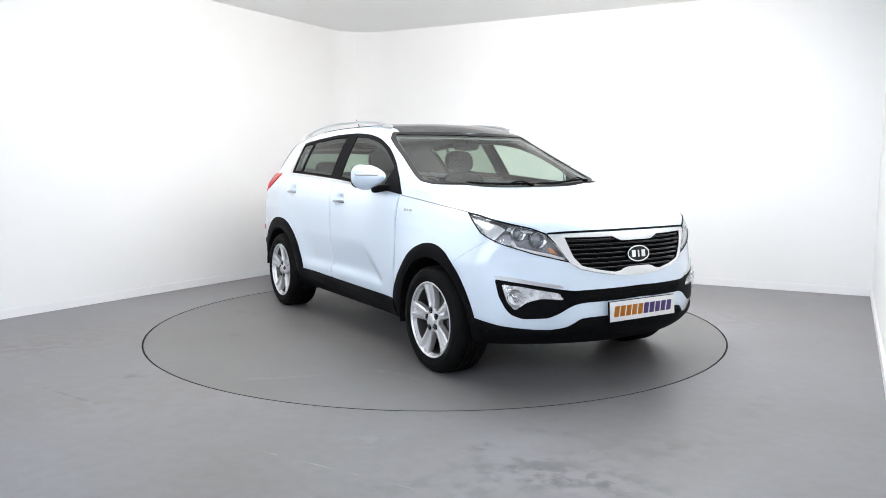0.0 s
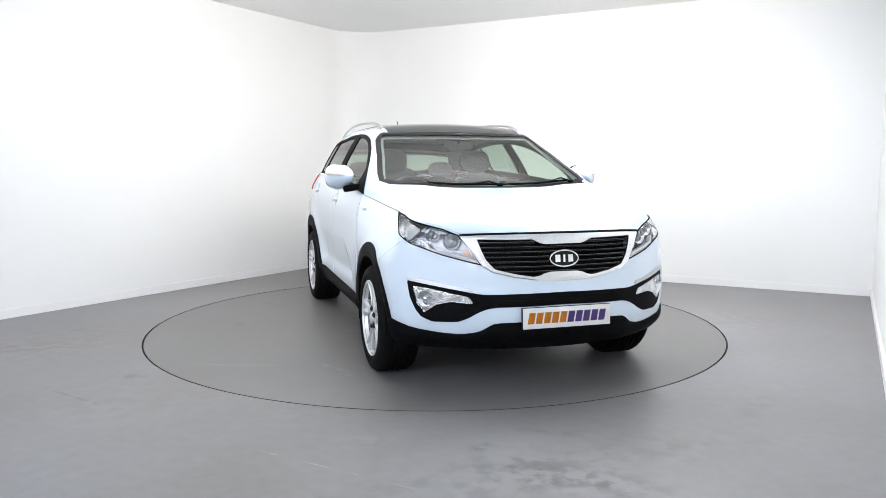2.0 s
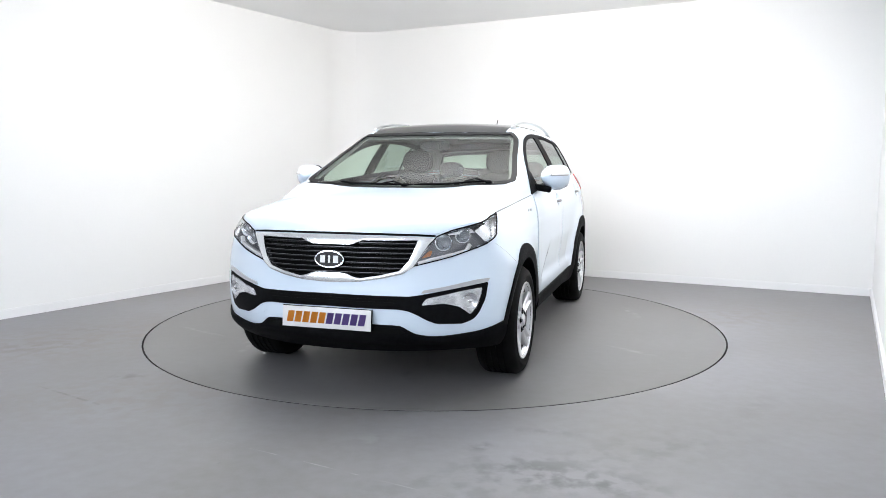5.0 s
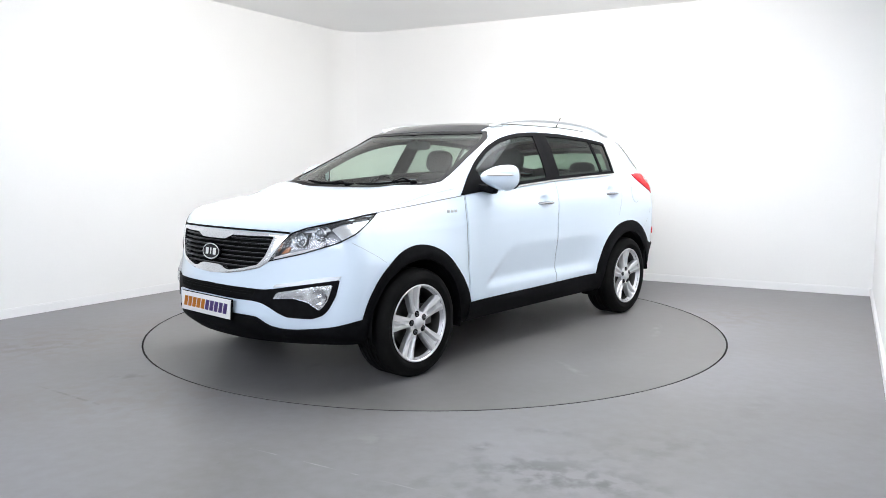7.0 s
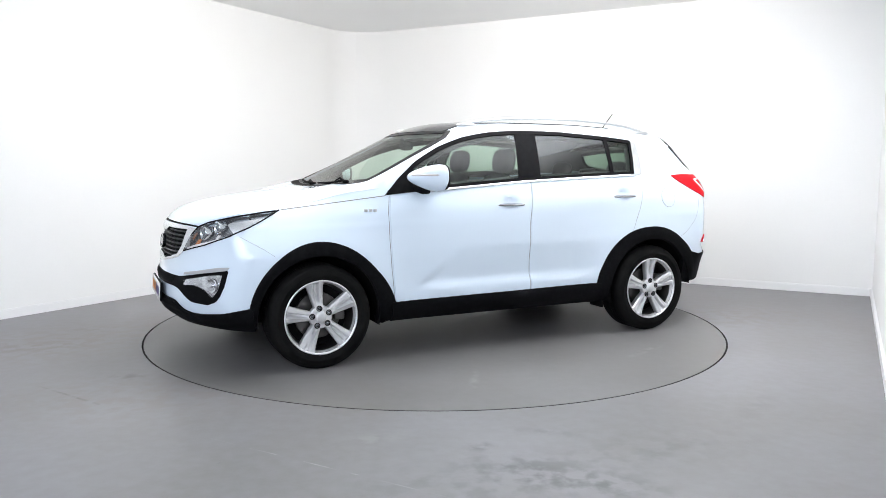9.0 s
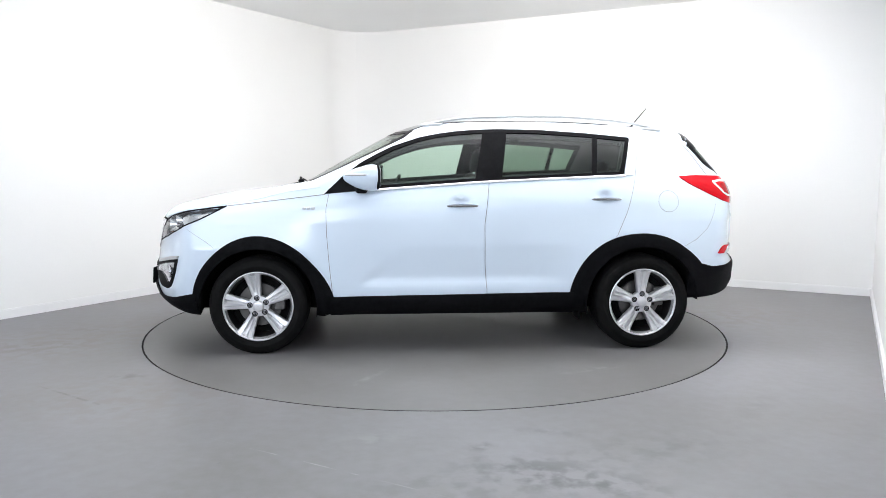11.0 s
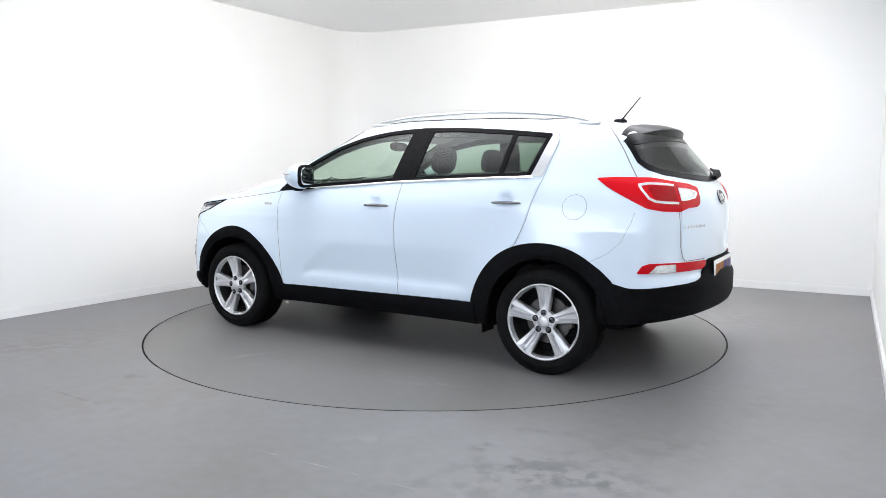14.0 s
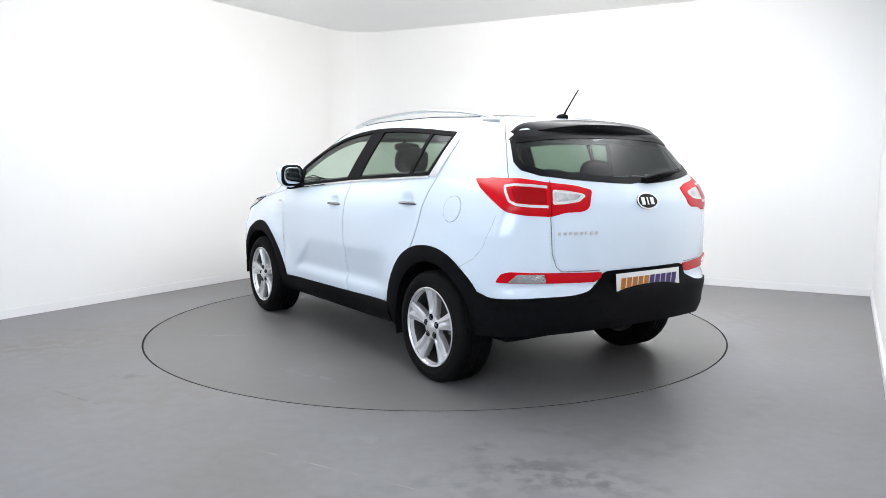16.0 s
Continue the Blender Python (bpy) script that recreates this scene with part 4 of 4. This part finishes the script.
# ---- rear ----
TAIL = [(1.10, 1.199), (0.97, 1.206), (0.798, 1.203), (0.649, 1.181), (0.486, 1.163), (0.395, 1.140), (0.43, 1.046), (0.469, 1.030), (0.565, 1.026), (0.639, 1.006), (0.763, 1.013), (0.855, 1.030), (0.945, 1.088), (1.045, 1.152)]
for s in (1, -1):
    lamp = patch("tail_lamp", rounded(TAIL, 0.014, 3), "r", s, RED, car, 0.006, 0.012, 0.02, "red wraparound tail lamp with white inlays", 0.010)
    patch("brake_cell", rounded([(0.665, 1.142), (0.79, 1.152), (0.835, 1.142), (0.815, 1.085), (0.79, 1.074), (0.662, 1.068)], 0.012), "r", s, DEEPRED, lamp, 0.0165, 0.004, 0.02)
    line("lamp_inlay", [(0.66, 1.152), (0.74, 1.160), (0.82, 1.164), (0.868, 1.156), (0.862, 1.13), (0.84, 1.082), (0.81, 1.066), (0.74, 1.060), (0.656, 1.056)], 0.012, "r", s, WHITELENS, lamp, 0.0175, 70, 0.006)
    patch("reversing_lens", rounded([(0.632, 1.140), (0.54, 1.132), (0.462, 1.118), (0.448, 1.105), (0.49, 1.078), (0.57, 1.068), (0.632, 1.066)], 0.012), "r", s, WHITELENS, lamp, 0.0165, 0.004, 0.02)
    patch("reversing_cell", rounded([(0.622, 1.126), (0.54, 1.120), (0.475, 1.109), (0.50, 1.090), (0.57, 1.082), (0.622, 1.080)], 0.008), "r", s, FOGREFLECT, lamp, 0.0180, 0.002, 0.02)
    line("lamp_split", [(0.645, 1.184), (0.640, 1.10), (0.641, 1.006)], 0.006, "r", s, DEEPRED, lamp, 0.0178, 30)
    refl = patch("rear_reflector", rounded([(0.904, 0.662), (0.879, 0.706), (0.838, 0.719), (0.606, 0.712), (0.346, 0.706), (0.353, 0.675), (0.395, 0.655)], 0.010), "r", s, RED, car, 0.009, 0.010, 0.02, "red lamp strip in the rear bumper", 0.003)
    patch("fog_lens", rounded([(0.845, 0.664), (0.80, 0.709), (0.668, 0.707), (0.660, 0.661)], 0.008), "r", s, FOGREFLECT, refl, 0.0130, 0.003, 0.012, "clear lamp in the red strip")
TAILGATE = both([(0.0, 1.158), (0.21, 1.166), (0.46, 1.180), (0.585, 1.160), (0.612, 1.0), (0.610, 0.81), (0.590, 0.745), (0.560, 0.722), (0.0, 0.722)])
tailgate = patch("tailgate", rounded(TAILGATE, 0.02, 3), "x", -1, PAINT, car, 0.0035, 0.004, 0.03, "white tailgate")
for s in (1, -1):
    line("tailgate_seam", [(0.640, 1.005), (0.634, 0.90), (0.630, 0.814), (0.607, 0.742), (0.578, 0.717), (0.50, 0.7165), (0.36, 0.717)], 0.0045, "r", s, GAP, car, 0.0015, 60)
    line("tailgate_seam", [(-1.60, 1.505), (-1.66, 1.44), (-1.72, 1.36), (-1.79, 1.25), (-1.82, 1.205)], 0.006, "y", s, GAP, car, 0.0012, 40)
bm = bmesh.new()                                              # model badge, as plain bars
for k in range(8):
    c = onto([(0.588 - 0.030 * k, 0.918)], "x", -1)[0]
    box(bm, (0.004, 0.022, 0.017), Matrix.Translation((c[0] - 0.005, c[1], c[2])), 0.0015)
part("model_badge", bm, SATIN, tailgate, "small silver model badge")

screen = patch("windscreen", SCREEN, "z", 1, SCREENGLASS, car, 0.0005, 0.004, 0.06, "clear greenish windscreen")
screen.visible_shadow = False
ring("screen_border", SCREEN, 0.038, "z", 1, SPOILERBLACK, car, 0.0035, 0.006, 220)
ring("inner_screen_frame", SCREEN, 0.055, "z", 1, LINING, car, -0.020, 0.004, 220, "grey trim round the windscreen")
rglass = patch("rear_window", REAR_GLASS, "r", 1, TINT, car, 0.0005, 0.004, 0.06, "dark tinted rear window")
rglass.visible_shadow = False
ring("rear_border", REAR_GLASS, 0.034, "r", 1, SPOILERBLACK, rglass, 0.003, 0.006, 220)
ring("inner_rear_frame", REAR_GLASS, 0.05, "r", 1, CABIN, car, -0.022, 0.004, 220, "dark trim round the rear window")
for x0, x1 in ((0.402, -0.42), (-0.44, -1.16)):
    pts = [(x0 - 0.36 * y * y * (x0 > 0), y) for y in np.linspace(-0.535, 0.535, 15)] + [(x1, y) for y in (0.535, 0.3, 0, -0.3, -0.535)]
    patch("roof_glass", rounded(pts, 0.02, 2), "z", 1, ROOFGLASS, car, 0.004, 0.008, 0.06, "black panoramic roof glass")
# cowl between bonnet and windscreen
cow = np.array([(x - 0.006, y) for x, y in SCREEN_HALF[4::-1]] + [(x - 0.006, -y) for x, y in SCREEN_HALF[1:5]])
cow = resampled(cow, 60, False)
ribbon("cowl", cow, cow + np.array((0.062, 0)), "z", 1, BLACK, car, 0.0042, 0.004, 3, False, "black cowl at the foot of the windscreen")
# bonnet skin
edge = onto([(0.90, 1.074), (1.10, 1.050), (1.30, 1.026), (1.50, 1.002)], "y", 1)
half = [(1.187, 0.0), (1.180, 0.2), (1.157, 0.40), (1.120, 0.56), (1.052, 0.715), (0.96, 0.770)] + [(p[0], p[1] - 0.022) for p in edge]
front_edge = resampled([(1.05, 0.995), (0.905, 0.975), (0.70, 0.935), (0.61, 0.905), (0.485, 0.908), (0.3, 0.911), (0.0, 0.912)], 40, False)
half += [(p[0], p[1]) for p in place(front_edge, "f", 1, 0.0)]
half[-1] = (half[-1][0], 0.0)
patch("bonnet", half + [(x, -y) for x, y in half[-2:0:-1]], "z", 1, PAINT, car, 0.0035, 0.004, 0.03, "white bonnet")


def build_spoiler():
    bm = bmesh.new()
    rows = []
    for k in np.linspace(-1, 1, 41):
        y = 0.600 * k
        bow, drop, thick = 0.135 * k * k, 0.068 * abs(k) ** 2.4, 1 - 0.55 * k ** 4
        lead = -1.715 + 0.035 * k * k
        crest = onto([(lead, y), (lead - 0.02, y)], "z", 1)[:, 2]
        tipx, tipz = -1.858 + bow, 1.512 - drop
        sec = [(lead, min(crest[0], 1.55) + 0.003), (lead * 0.6 + tipx * 0.4, (crest[0] + 0.006) * 0.6 + (tipz + 0.012) * 0.4), (tipx + 0.01, tipz + 0.002), (tipx, tipz - 0.006), (tipx + 0.006, tipz - 0.006 - 0.030 * thick),
               (tipx + 0.022, tipz - 0.006 - 0.050 * thick), (tipx + 0.05, tipz - 0.006 - 0.060 * thick), (tipx + 0.13, tipz - 0.006 - 0.057 * thick)]
        rows.append([bm.verts.new((x, y, z)) for x, z in sec])
    for p, q in zip(rows, rows[1:]):
        for j in range(8):
            bm.faces.new((p[j], p[(j + 1) % 8], q[(j + 1) % 8], q[j]))
    bm.faces.new(rows[0]), bm.faces.new(rows[-1])
    part("spoiler", bm, SPOILERBLACK, car, "gloss black roof spoiler", sharp=0.5)


build_spoiler()
header = [(-0.90, 1.412), (-0.60, 1.440), (0.0, 1.452), (0.60, 1.440), (0.90, 1.412), (0.84, 1.462), (0.5, 1.490), (0.0, 1.498), (-0.5, 1.490), (-0.84, 1.462)]
patch("spoiler_foot", header, "r", 1, SPOILERBLACK, car, 0.0045, 0.006, 0.03, "black panel under the spoiler")


# ---- mirrors, rails, wipers, aerial ----
def build_mirror(s):
    mx, my, mz = 0.560, 0.957, 1.203
    turn = pose(mx, s * my, mz, 0, 0, s * 5)
    bm = bmesh.new()
    blob(bm, (0.112, 0.098, 0.088), Matrix(), 2.5, 36, 22)
    for v in bm.verts:                                        # a wedge that is deepest towards the door
        v.co.x = max(v.co.x, -0.045)
        k = s * v.co.y / 0.098
        v.co.x = -0.045 + (v.co.x + 0.045) * (1.22 - 0.55 * k)
        v.co.z = v.co.z * (1 - 0.26 * max(0, v.co.x / 0.12) - 0.10 * max(0, -k)) - 0.012 * (1 - abs(v.co.y) / 0.1)
    bm.transform(turn)
    mir = part("door_mirror", bm, PAINT, car, "white door mirror housing", sharp=0.7)
    bm = bmesh.new()
    box(bm, (0.075, 0.17, 0.045), pose(mx + 0.07, s * 0.855, mz - 0.080, s * -10, 0, s * 10), 0.014)
    part("mirror_foot", bm, BLACK, mir)
    bm = bmesh.new()
    blob(bm, (0.006, 0.074, 0.064), turn @ pose(-0.062, 0, -0.006), 3.4, 28, 12)
    part("mirror_glass", bm, MIRROR, mir)
    bm = bmesh.new()
    blob(bm, (0.017, 0.092, 0.082), turn @ pose(-0.048, 0, -0.006), 3.4, 28, 12)
    part("mirror_bezel", bm, BLACK, mir)
    pts = []
    for k in np.linspace(-0.25, 0.93, 20):                    # along the housing's front
        x = -0.045 + (0.112 * (1 - abs(k) ** 2.5) ** 0.4 + 0.045) * (1.22 - 0.55 * k)
        pts.append(turn @ Vector((x - 0.001, s * 0.098 * k, 0.010)))
    bm = bmesh.new()
    tube(bm, pts, [0.002] + [0.0075] * 18 + [0.002], 8)
    signal = part("turn_signal", bm, TRIMGREY, mir, "slim clear turn signal")
    bm = bmesh.new()
    tube(bm, [p + Vector((0.004, s * 0.002, 0)) for p in pts[1:-1]], 0.0045, 8)
    part("signal_lens", bm, WHITELENS, signal)


def build_rail(s):
    xs = np.linspace(0.16, -1.50, 40)
    bm = bmesh.new()
    pts, rad = [], []
    for i, x in enumerate(xs):
        k = i / 39
        rise = 0.046 * math.sin(math.pi * k) ** 0.5
        y = 0.565 - 0.02 * abs(k - 0.5)
        base = onto([(x, y)], "z", 1)[0]
        pts.append((x, s * y, base[2] + rise + 0.004))
        rad.append(0.014)
    tube(bm, pts, rad, 10, 0.75)
    rail = part("roof_rail", bm, SATIN, car, "satin silver roof rail")
    for x in (0.125, -1.455):
        base = onto([(x, 0.56)], "z", 1)[0]
        bm = bmesh.new()
        blob(bm, (0.085, 0.015, 0.018), Matrix.Translation((x, s * 0.558, base[2] + 0.004)), 2.2, 20, 10)
        part("rail_foot", bm, SATIN, rail)


def build_wiper(name, pivot, bend, tip0, tip1):
    """An arm from its pivot to the bend, carrying a blade; all as (x, y) on the windscreen."""
    bm = bmesh.new()
    a = [place([p], "z", 1, o)[0] for p, o in ((pivot, 0.012), (((pivot[0] + bend[0]) / 2, (pivot[1] + bend[1]) / 2), 0.035), (bend, 0.022))]
    tube(bm, a, [0.011, 0.009, 0.006], 8, 0.6)
    arm = part(name, bm, BLACK, car, "black wiper arm and blade")
    bm = bmesh.new()
    b = place([(tip0[0] + (tip1[0] - tip0[0]) * k, tip0[1] + (tip1[1] - tip0[1]) * k) for k in np.linspace(0, 1, 14)], "z", 1, 0.014)
    tube(bm, [tuple(p) for p in b], [0.004] + [0.009] * 12 + [0.004], 8, 0.8)
    part("wiper_blade", bm, BLACK, arm)
    bm = bmesh.new()
    blob(bm, (0.022, 0.022, 0.014), Matrix.Translation(a[0]), 2.2, 14, 8)
    part("wiper_cap", bm, BLACK, arm)


for s in (1, -1):
    build_mirror(s)
    build_rail(s)
build_wiper("wiper", (1.118, 0.04), (1.098, -0.12), (1.108, 0.10), (1.058, -0.46))
build_wiper("wiper", (1.050, 0.60), (1.068, 0.44), (1.045, 0.585), (1.098, 0.10))
# rear wiper
bm = bmesh.new()
rw = onto([(-0.02, 1.195), (-0.12, 1.215), (-0.30, 1.235), (-0.47, 1.245)], "x", -1)
tube(bm, [(p[0] - o, p[1], p[2]) for p, o in zip(rw, (0.03, 0.05, 0.045, 0.025))], [0.016, 0.020, 0.016, 0.007], 10, 0.9)
rear_arm = part("rear_wiper", bm, BLACK, car, "black rear wiper")
bm = bmesh.new()
tube(bm, [(p[0] - 0.015, p[1], p[2] + 0.004) for p in onto([(u, 1.198 + 0.05 * k) for k, u in zip(np.linspace(0, 1, 8), np.linspace(-0.04, -0.48, 8))], "x", -1)], 0.008, 8)
part("wiper_blade", bm, BLACK, rear_arm)
bm = bmesh.new()
base = onto([(-1.50, 0.0)], "z", 1)[0]
blob(bm, (0.048, 0.022, 0.020), Matrix.Translation((-1.475, 0.012, base[2] + 0.008)), 2.2, 20, 10)
aerial = part("aerial_base", bm, BLACK, car, "black aerial on the roof")
bm = bmesh.new()
tube(bm, [(-1.485, 0.012, base[2] + 0.015), (-1.52, 0.012, base[2] + 0.06), (-1.61, 0.012, base[2] + 0.165)], [0.007, 0.0045, 0.0035], 8)
part("aerial_rod", bm, BLACK, aerial)


# ---- cabin ----
def build_seat(x, y, name="front_seat"):
    seat = new(name)
    seat.parent = car
    bm = bmesh.new()
    blob(bm, (0.26, 0.25, 0.09), pose(0.02, 0, 0.55, 0, -8, 0), 3.2)
    part("seat_cushion", bm, SEATCLOTH, seat)
    bm = bmesh.new()
    blob(bm, (0.085, 0.245, 0.33), pose(-0.32, 0, 0.86, 0, -16, 0), 3.4)
    part("backrest", bm, SEATCLOTH, seat)
    bm = bmesh.new()
    blob(bm, (0.052, 0.135, 0.095), pose(-0.435, 0, 1.275, 0, -10, 0), 2.9)
    rest = part("headrest", bm, SEATCLOTH, seat, "black padded headrest")
    bm = bmesh.new()
    for k in (-0.06, 0.06):
        tube(bm, [(-0.40, k, 1.12), (-0.43, k, 1.24)], 0.006, 8)
    part("headrest_post", bm, CHROME, rest)
    seat.matrix_basis = pose(x, y, 0.035)


build_seat(0.14, 0.37)
build_seat(0.14, -0.37)
bench = new("rear_bench")
bench.parent = car
bm = bmesh.new()
blob(bm, (0.26, 0.64, 0.10), pose(-0.93, 0, 0.60, 0, -6, 0), 4)
part("seat_cushion", bm, SEATCLOTH, bench)
bm = bmesh.new()
blob(bm, (0.09, 0.64, 0.30), pose(-1.25, 0, 0.88, 0, -20, 0), 4)
part("backrest", bm, SEATCLOTH, bench)
for y in (-0.40, 0.0, 0.40):
    bm = bmesh.new()
    blob(bm, (0.048, 0.125, 0.075 if y else 0.05), pose(-1.37, y, 1.235 if y else 1.20, 0, -12, 0), 2.9)
    part("headrest", bm, SEATCLOTH, bench)
bm = bmesh.new()
blob(bm, (0.24, 0.70, 0.14), pose(0.80, 0, 0.985, 0, 8, 0), 4, 32, 16)
dash = part("dashboard", bm, CABIN, car, "dark grey dashboard")
bm = bmesh.new()
blob(bm, (0.10, 0.19, 0.06), pose(0.62, -0.37, 1.075), 2.6)
part("instrument_hood", bm, CABIN, dash)
m = pose(0.43, -0.37, 1.02, 0, 0, -90) @ pose(0, 0, 0, 24, 0, 0)
bm = bmesh.new()
ringpts = [m @ Vector((0.185 * math.cos(a), 0, 0.185 * math.sin(a))) for a in np.linspace(0, 2 * math.pi, 41)]
tube(bm, ringpts, 0.016, 10)
steer = part("steering_wheel", bm, GLOSSBLACK, car, "black steering wheel")
bm = bmesh.new()
blob(bm, (0.075, 0.035, 0.06), m, 2.6)
for a in (0.1, math.pi - 0.1, -math.pi / 2):
    tube(bm, [m @ Vector((0.05 * math.cos(a), 0, 0.05 * math.sin(a))), m @ Vector((0.18 * math.cos(a), 0, 0.18 * math.sin(a)))], 0.016, 8)
tube(bm, [m @ Vector((0, 0, 0)), (0.62, -0.37, 0.93)], 0.03, 10)
part("steering_hub", bm, CABIN, steer)
bm = bmesh.new()
blob(bm, (0.016, 0.12, 0.036), pose(0.36, 0, 1.425, 0, 10, 0), 3.0)
tube(bm, [(0.36, 0, 1.43), (0.42, 0, 1.50)], 0.012, 8)
part("cabin_mirror", bm, CABIN, car, "black rear-view mirror")
for y in (-0.37, 0.37):
    bm = bmesh.new()
    box(bm, (0.16, 0.42, 0.02), pose(0.22, y, 1.495, 0, 22, 0), 0.006)
    part("sun_visor", bm, LINING, car)

# ---- underside ----
bm = bmesh.new()
box(bm, (3.5, 1.30, 0.10), Matrix.Translation((0.02, 0, 0.325)), 0.02)
box(bm, (0.6, 1.25, 0.05), Matrix.Translation((-1.76, 0, 0.41)), 0.02)
box(bm, (1.55, 1.62, 0.08), Matrix.Translation((0.0, 0, 0.285)), 0.02)
box(bm, (0.5, 1.15, 0.06), Matrix.Translation((1.68, 0, 0.295)), 0.02)
part("underbody", bm, UNDER, car)
bm = bmesh.new()
for ax in (AXLE, -AXLE):
    tube(bm, [(ax, -0.72, HUB_Z), (ax, 0.72, HUB_Z)], 0.05, 12)
part("axle", bm, UNDER, car)


# ---- what moves ----
def motions():
    off = Vector((-0.0641, 0.0886, 0))
    rows = []
    for (t0, a0), (t1, a1) in zip(HEADING, HEADING[1:]):      # half-second rows, also across the gaps
        n = max(1, round((t1 - t0) / 0.5))
        for i in range(n):
            rows.append((t0 + (t1 - t0) * i / n, a0 + (a1 - a0) * i / n))
    rows.append(HEADING[-1])
    turn = [(t, pose(0, 0, 0, 0, 0, a)) for t, a in rows]
    walk(turntable, turn)
    walk(car, [(t, m @ Matrix.Translation(off)) for t, m in turn])


motions()
